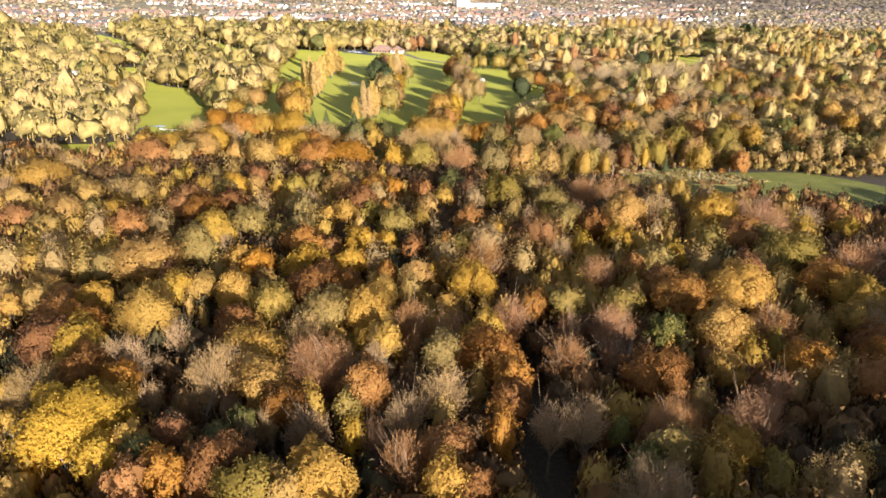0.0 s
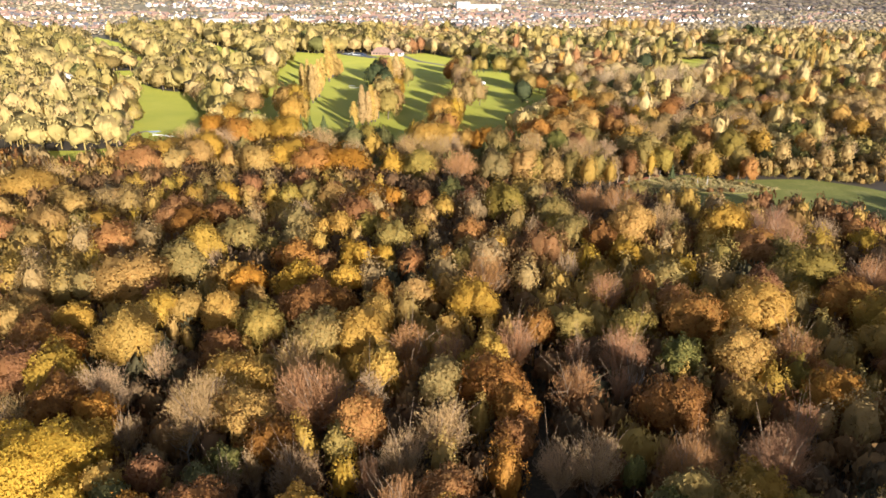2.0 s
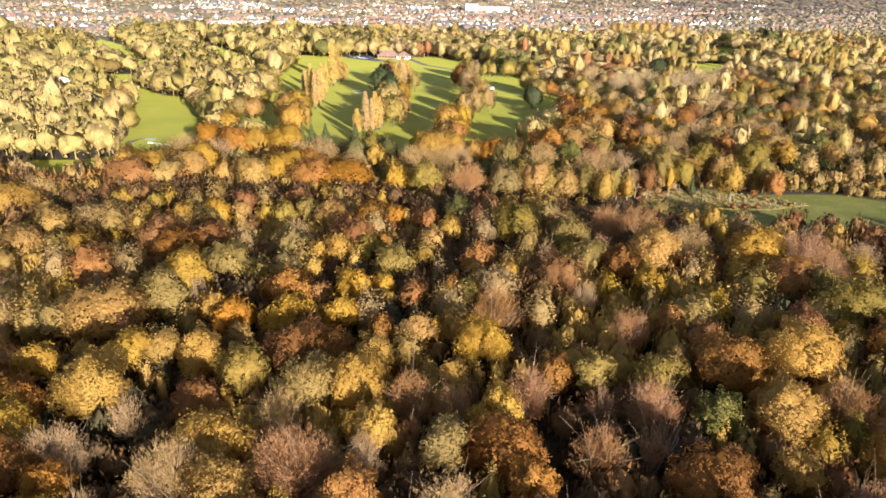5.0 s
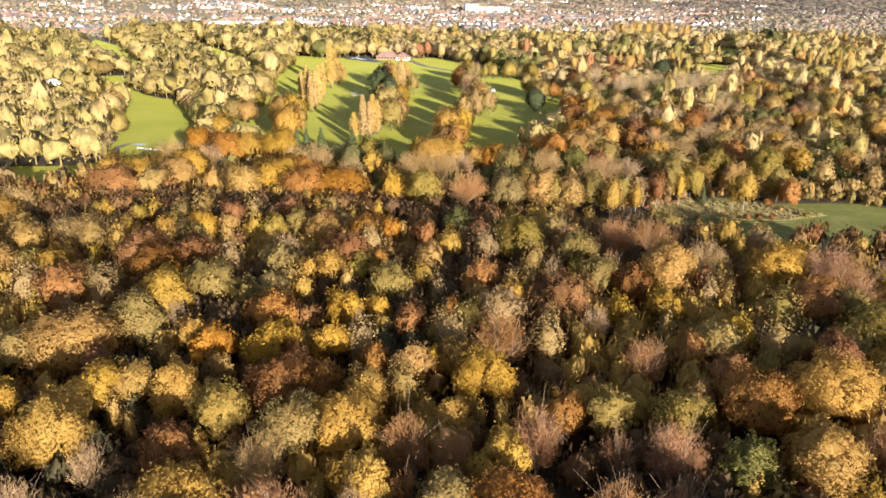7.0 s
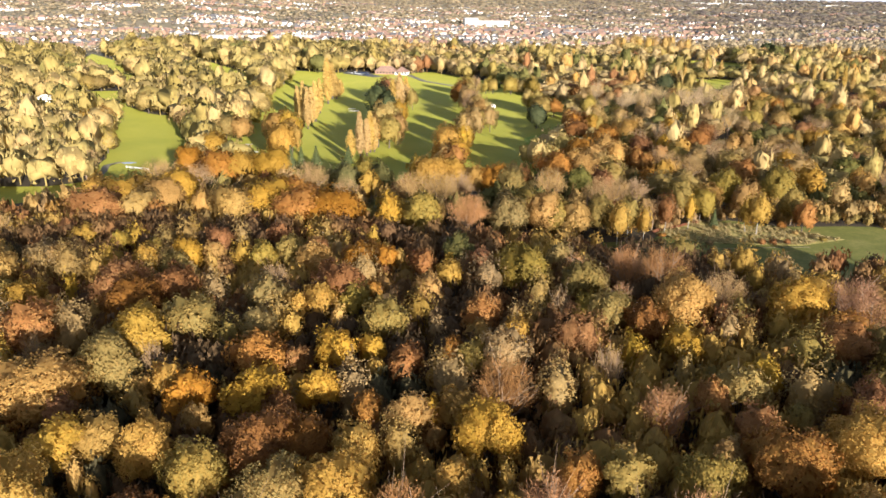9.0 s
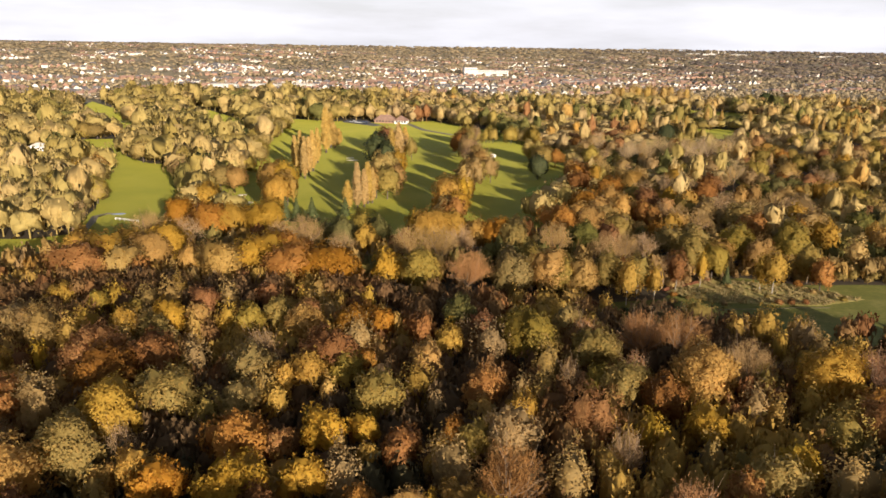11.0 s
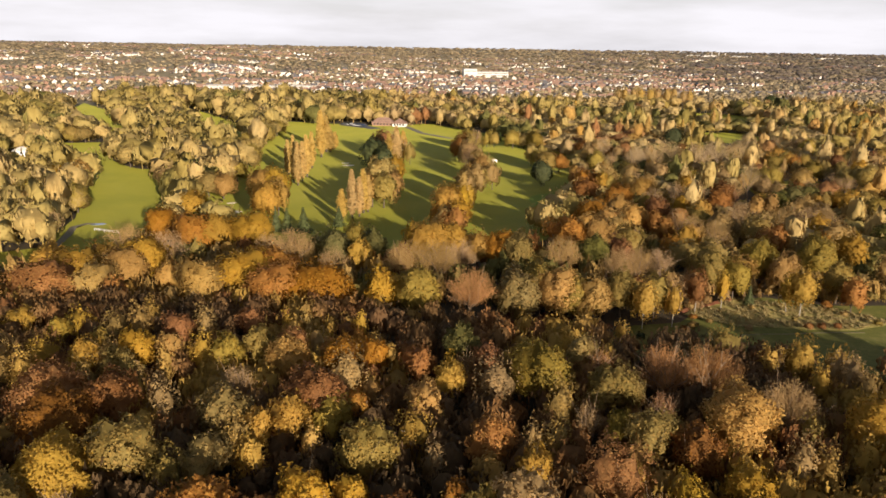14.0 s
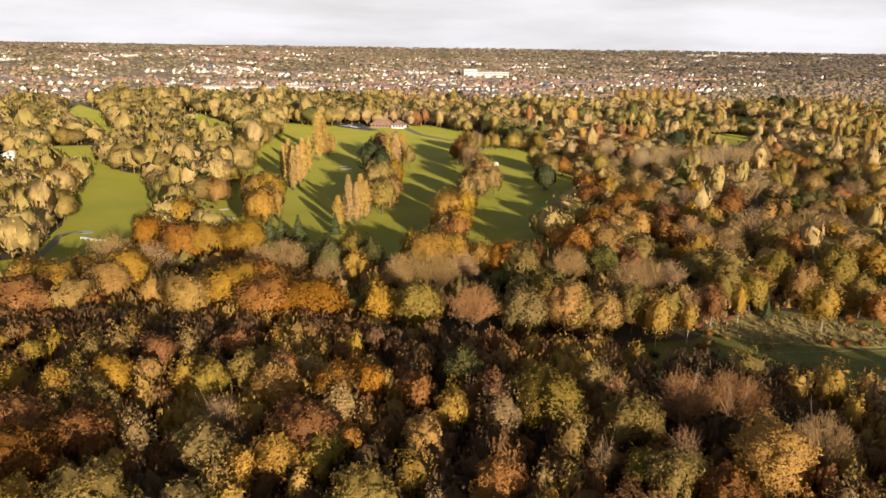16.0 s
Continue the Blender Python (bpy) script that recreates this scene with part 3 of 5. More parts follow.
grow("by", "41.2 95.4 16.7 3.4; 63.4 97.3 15.3 2.5; -39.7 102.2 13.8 1.6; -13.8 104.7 14.5 2.1; -46.3 106.8 12.7 1.0; -22.0 114.5 15.1 2.4; 7.3 120.8 14.9 2.3; 60.1 130.3 16.3 3.1; 45.4 134.9 13.8 1.7; -51.8 149.9 13.2 1.3; -55.9 153.1 13.9 1.7; -2.7 154.1 14.0 1.8; 10.1 154.4 14.0 1.8; 6.3 154.5 13.6 1.5; -51.3 169.6 13.9 1.7; -101.1 174.6 17.0 3.5; -40.4 178.5 13.3 1.4; 27.8 182.2 14.0 1.8; -0.6 185.3 16.6 3.3; 83.3 185.9 15.5 2.6")
grow("by", "-88.2 189.7 16.1 3.0; -18.6 191.2 13.9 1.7; 39.5 196.4 15.7 2.8; -33.7 206.0 15.9 2.9; 66.8 206.1 15.7 2.8; 106.8 209.3 16.4 4.0; 74.9 209.4 15.9 2.9; -24.1 211.5 15.1 2.4; -5.6 213.2 16.7 3.4; -64.2 214.3 13.4 1.4; -93.1 227.7 15.1 2.4; 112.3 228.2 12.4 2.1; -100.6 229.5 14.9 2.3; -90.7 237.3 17.2 3.7; 81.8 240.2 14.9 2.3; -74.4 242.8 17.2 3.6; 0.9 243.6 15.0 2.4; -63.2 245.1 15.4 2.6; -90.9 246.3 16.6 3.3; -20.4 249.2 13.5 1.5")
grow("by", "-55.9 249.4 16.9 3.5; 82.0 250.9 17.1 3.6; 75.0 251.4 15.2 2.5; 33.1 257.8 13.2 1.3; 29.2 258.8 14.1 1.8; -90.7 264.3 16.6 3.3; -76.2 264.4 17.9 4.0; 45.1 268.2 14.3 2.0; -22.0 270.2 14.7 2.2; -40.8 270.5 14.8 2.2; -77.4 275.1 15.7 2.7; 58.2 297.2 15.8 3.7; 67.6 299.4 13.4 2.5; 110.4 309.7 16.7 4.1; 107.9 313.4 14.6 3.2; 87.9 315.5 13.0 2.4")
grow("og", "-17.0 91.0 17.3 4.3; 1.1 91.8 16.0 3.2; 45.5 99.7 16.3 3.5; -54.0 107.4 17.2 4.1; -31.2 116.3 17.8 4.6; 53.0 124.0 15.6 2.9; -36.0 127.6 17.9 4.7; -15.5 135.3 13.9 1.6; 57.0 138.4 18.5 5.2; -38.0 142.4 14.0 1.7; -15.4 146.8 18.1 4.9; 2.1 150.7 15.3 2.7; -93.5 150.8 14.6 2.1; -75.7 152.9 16.3 3.5; -46.6 157.7 17.0 4.0; 45.4 158.1 14.9 2.4; 68.3 159.2 19.0 5.9; -90.8 160.4 14.7 4.2; 7.5 163.7 17.3 4.3; -41.6 166.7 14.5 2.1")
grow("og", "-5.9 167.8 16.2 3.4; 2.9 169.8 16.3 3.4; -1.9 170.9 14.0 1.7; 85.1 172.3 13.8 4.1; -71.8 172.6 19.0 7.0; -32.5 172.9 18.2 4.9; -55.0 176.9 14.1 1.8; -22.6 177.1 15.9 3.2; -49.9 178.3 16.0 3.3; 73.7 180.1 12.3 3.2; -22.0 192.4 16.5 3.6; -14.4 193.7 14.9 2.4; 49.0 196.2 16.1 3.3; 7.3 199.8 15.4 2.7; 14.9 201.2 15.9 3.1; -86.9 209.3 15.6 2.9; -96.7 214.5 17.4 4.3; -34.0 214.8 15.4 2.8; 82.4 216.4 19.0 6.3; -28.6 217.6 16.5 3.6")
grow("og", "55.7 217.8 19.0 6.2; -114.8 219.2 16.5 5.7; -3.9 224.2 16.4 3.5; -79.7 242.9 16.6 3.7; -34.7 243.6 17.5 4.4; -105.0 247.2 14.8 4.7; -70.0 247.6 16.9 3.9; -63.8 250.5 15.2 2.6; -142.8 260.9 18.0 8.5; -19.3 302.9 15.7 5.2; 33.5 303.8 16.6 5.7; -63.3 311.6 18.0 8.5; -113.3 311.7 18.0 7.1; -87.7 313.7 13.5 3.9; -102.2 316.5 17.2 6.2; -126.8 317.9 17.3 6.2; -100.5 326.7 18.0 7.5; -113.5 327.5 15.8 5.2; 113.3 330.4 14.4 4.4; 11.5 352.4 15.1 4.9")
grow("og", "-6.3 355.8 18.0 7.2; 149.0 356.4 15.2 4.9; 1.7 358.5 17.1 6.0; -12.5 362.4 15.0 4.8; -86.6 364.3 17.3 6.2; -75.0 367.4 18.0 7.5; 59.0 368.8 17.5 6.3")
grow("on", "31.3 95.1 15.3 2.7; -45.3 96.4 14.9 2.4; -33.9 100.9 14.9 2.4; 29.5 105.4 13.7 1.4; -31.6 105.6 14.9 2.4; 46.1 138.3 16.5 3.6; 3.7 253.7 17.0 4.0; 52.2 344.7 16.5 5.7; -40.6 346.2 16.6 5.7; -27.0 354.6 14.8 4.7")
grow("oo", "-43.8 89.9 16.3 3.4; -39.3 91.7 16.5 3.6; 1.2 97.6 16.6 3.7; -12.7 115.9 17.3 4.2; -56.3 117.9 16.1 3.3; 12.9 119.7 16.5 3.6; 78.8 121.2 15.7 3.0; 68.9 125.7 16.7 3.8; 72.9 133.6 13.5 3.5; -80.3 144.6 16.7 3.8; 20.8 152.5 15.4 2.8; -82.9 153.3 14.4 4.0; 52.3 153.7 18.7 5.3; 91.0 163.2 18.0 4.8; 52.7 165.9 15.8 3.1; -12.9 170.5 15.0 2.5; -45.4 174.1 16.5 3.6; 48.2 175.2 15.6 2.9; -36.1 186.7 18.3 5.0; -29.3 187.9 14.9 2.4")
grow("oo", "82.5 195.8 18.0 4.8; -86.5 198.8 18.7 5.3; 86.0 204.3 15.8 5.4; 8.3 209.4 17.3 4.2; -125.4 212.8 15.3 5.0; -17.2 222.9 15.1 2.5; -77.5 223.9 19.0 5.8; 124.8 224.4 13.0 3.6; -23.2 244.6 16.9 3.9; -16.0 247.7 15.7 3.0; -25.1 249.0 15.3 2.7; -35.9 254.3 15.5 2.8; -20.8 257.4 14.1 1.8; -116.5 296.5 18.0 8.4; -98.7 299.1 13.1 3.6; -50.5 299.6 18.0 7.6; -38.0 300.2 18.0 8.5; 128.5 313.8 12.2 3.1; -54.8 317.5 18.0 7.2; 19.3 351.1 15.9 5.4")
grow("oo", "30.4 354.0 13.9 4.1; -95.0 362.1 18.0 7.4; 46.2 366.7 18.0 6.8; -111.5 372.8 17.7 6.4")
grow("or", "4.7 90.3 15.3 2.7; -32.5 93.5 17.0 4.0; -42.2 102.3 15.0 2.4; -26.0 109.9 16.3 3.4; 12.3 112.6 15.6 3.0; -63.3 119.8 17.7 4.5; 39.4 120.4 17.7 4.5; 9.8 127.1 18.1 4.8; 84.4 128.6 15.9 3.2; -74.4 129.0 18.2 4.9; 88.7 137.0 14.9 4.3; -72.1 137.9 17.6 4.5; -41.0 138.8 17.2 4.2; -27.9 156.9 18.5 5.2; -21.8 159.3 16.6 3.7; -64.8 167.3 15.2 2.6; -27.9 169.8 15.4 2.8; 74.5 170.3 17.6 4.5; 95.6 173.8 15.4 5.0; -7.4 186.5 16.0 3.2")
grow("or", "1.7 192.8 14.9 2.4; 44.4 207.5 17.0 4.0; -71.2 213.3 19.0 6.1; -64.3 222.6 18.0 4.8; -25.0 223.3 18.8 5.4; -5.7 242.3 16.4 3.5; 9.6 245.8 15.8 3.1; -9.9 250.5 14.0 1.7; -65.3 260.2 16.3 3.5; -49.1 266.3 15.8 3.0; 62.1 348.6 15.0 4.8")
grow("ot", "-44.6 110.1 11.1 2.2; 12.2 190.4 17.9 4.7; -114.3 205.8 15.0 4.8; -108.9 246.7 15.6 5.1; -105.4 302.1 16.5 5.7")
grow("ov", "-26.4 88.6 16.8 3.8; 35.6 98.5 16.2 3.4; 52.4 99.4 11.6 2.5; -15.3 110.6 15.3 2.7; 0.5 128.5 16.7 3.8; -23.7 145.5 17.8 4.6; 39.7 150.4 16.8 3.8; -36.2 151.0 17.1 4.1; 27.6 151.7 16.7 3.8; 61.2 169.0 14.4 2.0; -81.1 171.1 16.7 3.8; 54.7 178.3 16.7 3.7; 82.3 178.3 15.9 3.2; 89.7 181.1 19.0 6.4; -63.2 183.0 19.0 5.6; 5.8 190.3 15.6 2.9; 89.7 195.4 16.9 3.9; -40.4 202.0 16.5 3.6; -54.5 203.0 18.7 5.3; -12.9 205.0 17.8 4.6")
grow("ov", "37.5 211.9 17.4 4.3; 32.8 214.9 15.7 3.0; -41.4 218.0 17.7 4.5; -21.3 218.2 16.1 3.3; -105.0 219.5 15.5 2.9; 33.8 230.1 18.0 4.7; 37.9 232.4 15.7 3.0; 19.9 237.8 19.0 5.8; -70.4 238.3 16.8 3.9; -49.2 247.4 16.4 3.5; 31.4 250.7 15.9 3.1; -43.2 251.8 16.4 3.6; -82.0 254.8 14.5 2.1; -93.7 259.3 15.2 2.6; 21.1 299.7 17.3 6.2; -8.8 300.5 17.3 6.2; 39.0 302.5 14.8 4.7; 53.6 307.0 15.3 5.0; 29.5 309.5 16.9 5.9; 128.3 323.1 14.2 4.3")
grow("ov", "95.2 325.5 13.5 3.9; 89.1 331.2 16.3 5.6; 108.5 340.7 16.7 5.8; 25.7 346.5 16.6 5.7; 132.7 348.0 17.0 6.0; -34.8 361.2 15.0 4.8")
grow("oy", "-21.3 88.3 16.2 3.4; -60.6 89.0 13.7 1.4; -50.5 95.9 15.8 3.1; -47.8 99.8 15.3 2.7; -58.4 102.9 19.0 6.6; -69.7 105.5 14.0 1.7; -75.3 115.2 13.6 1.4; -68.1 129.2 18.1 4.8; -10.9 133.6 16.5 3.6; 5.9 136.5 14.5 2.1; 9.7 139.8 16.3 3.5; -60.5 142.8 19.0 5.7; 88.3 146.4 15.8 3.0; -89.0 153.0 15.9 3.1; 93.7 153.3 18.4 5.1; -60.0 157.6 16.8 3.8; -13.7 158.7 15.9 3.1; -55.0 159.8 16.2 3.4; -83.2 176.3 11.1 2.5; 60.9 184.5 15.4 2.8")
grow("oy", "-12.8 185.2 14.0 1.7; -108.1 185.7 13.5 3.9; -61.8 195.5 19.0 5.9; 122.1 212.4 13.6 4.0; -137.3 233.4 15.1 4.9; -113.6 233.9 17.4 4.3; 1.1 235.3 15.7 3.0; -123.2 248.0 14.0 4.2; -12.6 248.8 14.3 1.9; -126.8 253.9 13.7 4.0; -109.9 271.6 13.0 3.6; 44.2 300.5 14.8 4.7; -73.5 302.4 18.0 6.7; -30.4 341.4 14.4 4.4")
grow("tk", "-21.1 103.2 16.7 3.7")
grow("to", "38.2 105.8 17.9 4.7; 51.7 107.6 17.8 4.6; 114.3 184.6 17.4 4.3; 95.2 207.1 19.0 5.9; 6.9 297.7 18.0 7.1")
grow("tr", "-5.2 95.9 16.9 3.9; -10.5 104.4 14.2 1.9; 60.0 117.9 15.4 2.8; -21.5 123.4 19.0 6.6; 23.8 127.6 17.5 4.4; 32.9 130.0 15.5 2.8; -5.3 133.3 14.7 2.2; 35.8 140.9 17.7 4.6; 2.0 141.4 16.1 3.3; 68.8 141.6 17.7 4.5; 27.3 142.4 15.2 2.6; -5.1 143.2 17.2 4.2; 15.2 144.9 17.3 4.2; 38.9 171.0 17.3 4.2; 11.6 177.1 19.0 5.7; 104.7 177.3 19.0 6.6; 97.0 221.0 19.0 6.3; 42.8 223.8 15.6 2.9; 57.6 240.1 19.0 6.4; 48.6 240.4 19.0 6.6")
grow("tr", "34.5 245.4 15.3 2.7")
grow("tt", "30.7 88.5 18.7 5.3; -30.8 102.5 14.5 2.1; -28.1 106.4 14.6 2.1; 18.3 107.3 15.8 3.1; 24.0 107.8 16.6 3.7; -5.3 108.3 16.5 3.6; -69.1 113.5 18.3 5.0; -50.0 114.8 14.6 2.1; 0.8 114.9 17.6 4.5; -38.9 118.9 19.0 5.8; -58.9 124.9 17.8 4.6; -11.6 126.7 16.0 3.2; -52.6 137.0 15.3 2.7; -27.2 137.9 16.7 3.7; -99.1 159.3 12.0 2.7; -55.4 185.7 16.6 3.7; 32.5 188.8 15.7 3.0; -81.9 190.4 16.1 3.3; -105.4 192.7 14.5 4.1; 113.1 219.1 15.6 4.6")
grow("tt", "27.4 219.9 15.1 2.5; 67.5 224.2 18.6 5.3; 89.9 225.1 15.9 3.2; -42.4 232.0 16.7 3.8; 4.9 244.8 14.6 2.1; -110.7 245.3 13.1 3.3; -149.8 251.0 14.7 4.1; -138.5 271.0 18.0 6.8; 74.2 313.8 12.2 2.8; -37.6 327.4 15.8 4.7; -12.7 328.4 18.0 7.2; -2.9 328.9 18.0 7.2; 57.2 329.6 16.3 5.0; 64.9 331.7 16.4 5.0; 73.0 334.3 15.3 4.5; -97.2 336.5 18.0 7.7; 40.5 337.5 18.0 6.0; 5.3 338.1 16.2 5.0; -62.6 341.9 16.4 5.0; -54.1 342.3 18.0 7.1")
grow("tt", "-114.3 345.8 18.0 7.2; -161.9 381.4 14.4 6.3")

grow_far("tp", "164 490 19 5.6; 145 561 19 4.8; 119 563 19 6.3; 159 567 19 6.7; 135 569 19 6.4; 129 576 19 6.8; 171 580 19 6.5; 189 582 19 6.9; 182 589 19 6.6; 148 590 19 7; 209 610 19 7; 110 613 19 5.3")
grow_far("od", "56 527 15.8 6; -41 560 14.4 5; -48 573 17.2 7; 187 708 18 7; 475 1203 18 7")
grow_far("og", "59 391 14.5 5; 93 397 12.1 3.6; 69 401 14.7 5.2; 80 405 15.2 5.5; -116 421 15.4 5.7; 0 425 14.6 5.1; 117 426 14.2 4.8; -83 427 14.3 4.8; 80 427 15 5.4; 152 434 15.5 3.6; 146 434 14.4 3.6; 149 439 15.2 3.6; 193 445 15.7 5.9; -93 458 15.3 5.6; -38 461 13.4 4.2; 102 473 15.6 5.8; -118 475 14.2 5.4; -209 490 14.3 5.7")
grow_far("og", "-225 492 12.6 5.6; -239 492 13 4.7; 84 492 14.8 3.7; -205 498 15.7 5.7; -220 499 12.3 5.6; 26 513 12.5 3.5; 204 513 15.5 5.8; -124 520 14.5 4.5; 188 520 15.6 5.9; -130 522 12.5 4.5; 231 522 13.8 3.8; 249 525 15.7 5.9; 168 530 13.5 4.3; 23 532 13.6 4.3; -164 535 13.7 4.7; 248 537 13.5 4.1; -169 541 15.9 4.7; -162 541 14.2 4.7; 243 541 13.2 4.1")
grow_far("og", "249 543 12.8 4.1; -147 572 14.6 5.1; -131 573 12.2 5.7; 97 576 15.2 5.5; -138 577 12.7 5.7; -152 578 12.8 5.1; -144 579 15.5 5.1; -131 582 15.4 5.7; 62 598 12.4 4.2; -148 629 13.2 5; -169 630 14.6 5.1; -141 633 14.6 5; -148 637 15.6 5; -192 654 13.2 3.9")
grow_far("og", "-216 671 15 5.4; 277 674 15.6 4.9; -210 677 13 5.4; -218 679 12.9 5.4; -150 698 15.3 6; 38 698 13.4 3.6; 32 699 12 3.6; 65 699 13.3 4.2; -161 702 12.8 6; 35 703 14.6 3.6; -152 710 12.6 6; -232 731 12.8 6; -225 737 14.7 6; -153 742 14.1 6; -160 747 15.2 6; -152 751 14.3 6")
grow_far("on", "161 447 14.3 4.8; 172 457 15.6 5.9; -265 757 13.9 6")
grow_far("oo", "91 392 12.9 3.6; 88 396 15.3 3.6; 3 399 14.7 5.2; -4 411 12.7 3.6; 103 413 12.7 3.6; 65 414 15.4 5.7; 84 451 15.5 5.8; 75 499 14.1 4.2; 80 503 14.2 4.2; 75 505 14.7 4.2; 74 580 12.2 6; 67 586 12.1 6; -291 773 13.3 4.8; -295 779 12.2 4.8")
grow_far("or", "98 429 14.7 5.1; 133 447 15.8 6; 72 470 15.5 5.8; 158 533 14 4.6; 8 619 13.4 4.9; 12 625 14.4 4.9; -48 637 15 5.4")
grow_far("ot", "186 423 15.2 5.5; -202 432 13.3 4.8; -184 433 15.8 4.8; -195 434 14 4.8; -178 435 12.6 4.8; -200 439 15.2 4.8; -183 440 13 4.8; 188 452 14.2 3.6; 182 453 12.4 3.6; -32 459 14.1 4.7; -217 491 13.8 5.6; -138 492 14.9 4.2; 89 492 13.5 3.7; -38 493 15.6 5.8; 16 497 13.1 3.9; 86 497 14.6 3.7; -34 506 14.1 4.7")
grow_far("ot", "-125 526 12.1 4.5; 77 532 12.9 3.6; -160 558 14.3 4.9; -155 564 14.7 4.9; -207 569 15.1 5.4; -26 601 11.9 3; 58 603 15.8 4.2; 65 604 15.2 4.2; 15 618 14.7 4.9; -190 649 14.7 3.9; 282 659 12.5 4.5; 275 660 14.7 4.5; 279 665 15.8 4.5; 62 694 12.2 4.2; 53 695 15.1 5.5; 58 699 13 4.2; -370 737 13.6 6; -276 756 14.5 6")
grow_far("ov", "185 448 14.1 3.6; 204 448 15 5.4; -211 458 12.6 5.2; -133 460 13.8 4.4; -205 463 12.3 5.2; -212 466 12.1 5.2; -126 475 14.5 5.4; -122 482 12.9 5.4; -232 490 12.3 4.7; -144 495 13.4 4.2; -214 497 15 5.7; -234 497 14.7 4.7; -138 499 13.2 4.2; 144 528 13.5 4.2; -268 546 14 3.7; -263 547 14.7 3.7; -267 551 13.3 3.7; 231 556 12.9 4.3; 238 557 14.4 4.3")
grow_far("ov", "233 562 13.7 4.3; -163 565 14.2 4.9; 65 577 14.9 6; -231 672 15.7 4.8; -224 673 12.2 4.8; 17 676 14.8 4; 23 678 12.4 4; -228 679 15.2 4.8; -303 686 14.8 6; 70 687 15.6 5.9; -293 688 13.4 6; -359 736 15.3 6; -233 740 14.4 6; -218 740 14.8 6; -364 746 15.1 6; -270 748 12.7 6")
grow_far("oy", "5 431 13.7 4.3; -81 439 13.1 3.9; 10 448 12.1 3.2; -87 459 15.3 5.6; -154 493 14.9 5.3; -199 569 12 4.5; -193 571 14.3 4.5; -198 576 13.4 4.5")
grow_far("tk", "13 537 14.6 5.1; 19 571 14.7 4; 14 574 15 4; 19 577 15 4")
grow_far("tr", "143 459 14.1 4.7")
grow_far("tt", "108 380 15.1 5.5; 102 393 14.9 5.3; 129 398 15.3 5.6; 164 401 15.4 5.7; 142 404 15.4 5.7; 160 411 14.9 5.3; 132 418 15.5 5.7; 157 420 15.5 5.8; 100 445 15.7 5.9; 117 467 15.4 5.7; 130 470 14.7 5.2; 153 479 14.9 5.3; 226 520 12.7 3.8; 196 523 15.2 5.6")
grow_far("tt", "226 525 12.6 3.8; 82 531 14.9 3.6; 81 536 14.6 3.6; -34 616 14.7 5.1; 232 652 12.6 4.7; -186 653 12.4 3.9; 238 654 13.7 4.7; -43 658 15.3 5.6; 233 659 15.2 4.7; 272 668 12.6 4.9; 22 672 15 4; 270 675 14.1 4.9; 254 677 12.5 4.6; 259 681 15.9 4.6; 252 683 14.8 4.6")

grow_far("ot", "0 402 14 4.6; 9 462 15 4.4; 14 488 15 4.6; 18 552 14 4.6; 14 596 14 4.8; 12 645 14 5")
grow_far("og", "5 415 14 4.4; 11 505 13 4; 20 528 14 4.4; -28 470 14 4.4; -30 520 14 4.6; -84 450 13 4.4; -92 470 13 4.2")

grow_far("og", "-311 652 11 5.4; -304 686 11 5.6; -221 511 13 6; -200 488 13 6; -194 456 14 5.4; -177 437 14 5")
grow_far("ot", "-316 668 11 5; -240 528 13 5.8; -218 477 13 5.7; -232 486 13 5.9; -208 448 13 5.2; -190 444 14 5; -217 690 13 7; -353 779 13 7; -240 717 13 7")
grow_far("od", "-262 748 14 7.5; -268 738 13 6.5")
grow_far("ov", "-342 684 13 7; -366 743 13 7.5; -306 802 13 7.5; -281 806 13 7.5; -204 683 13 7")

grow_far("bp", "240 1160 26 6; 252 1170 27 6; 264 1164 26 6; 276 1172 28 6; 288 1166 27 6; 300 1174 28 6; 312 1168 27 6; 324 1176 28 6; 336 1170 26 6; 348 1178 25 6; 250 1190 26 6; 275 1192 27 6; 300 1194 27 6; 325 1196 26 6")


def dead_trees(text):
    for x, y, h, r in rows_of(text):
        rng = np.random.default_rng(int(abs(x * 10)))
        root = new("dead_tree")
        root.location = (x, y, 0)
        ends = sphere_dirs(rng, 7, 0.0) * np.array([r, r, 0.3 * h]) + (0, 0, 0.68 * h)
        part("trunk", trunk_mesh(rng, "dead_limbs", h, r, ends, 0.16, BARK_PALE, 0.55, 4), root)
        tagged(root, "dead bare tree with bleached white branches in the wood", "tree", "dead trees")
        trees.append((x, y, r))


dead_trees("-63.9 99.4 15 2.4; -56.4 97.4 15 2.4; -40.4 114.1 15 2.4; 36.5 132.4 15 2.4; 49.0 94.0 15 2.4")


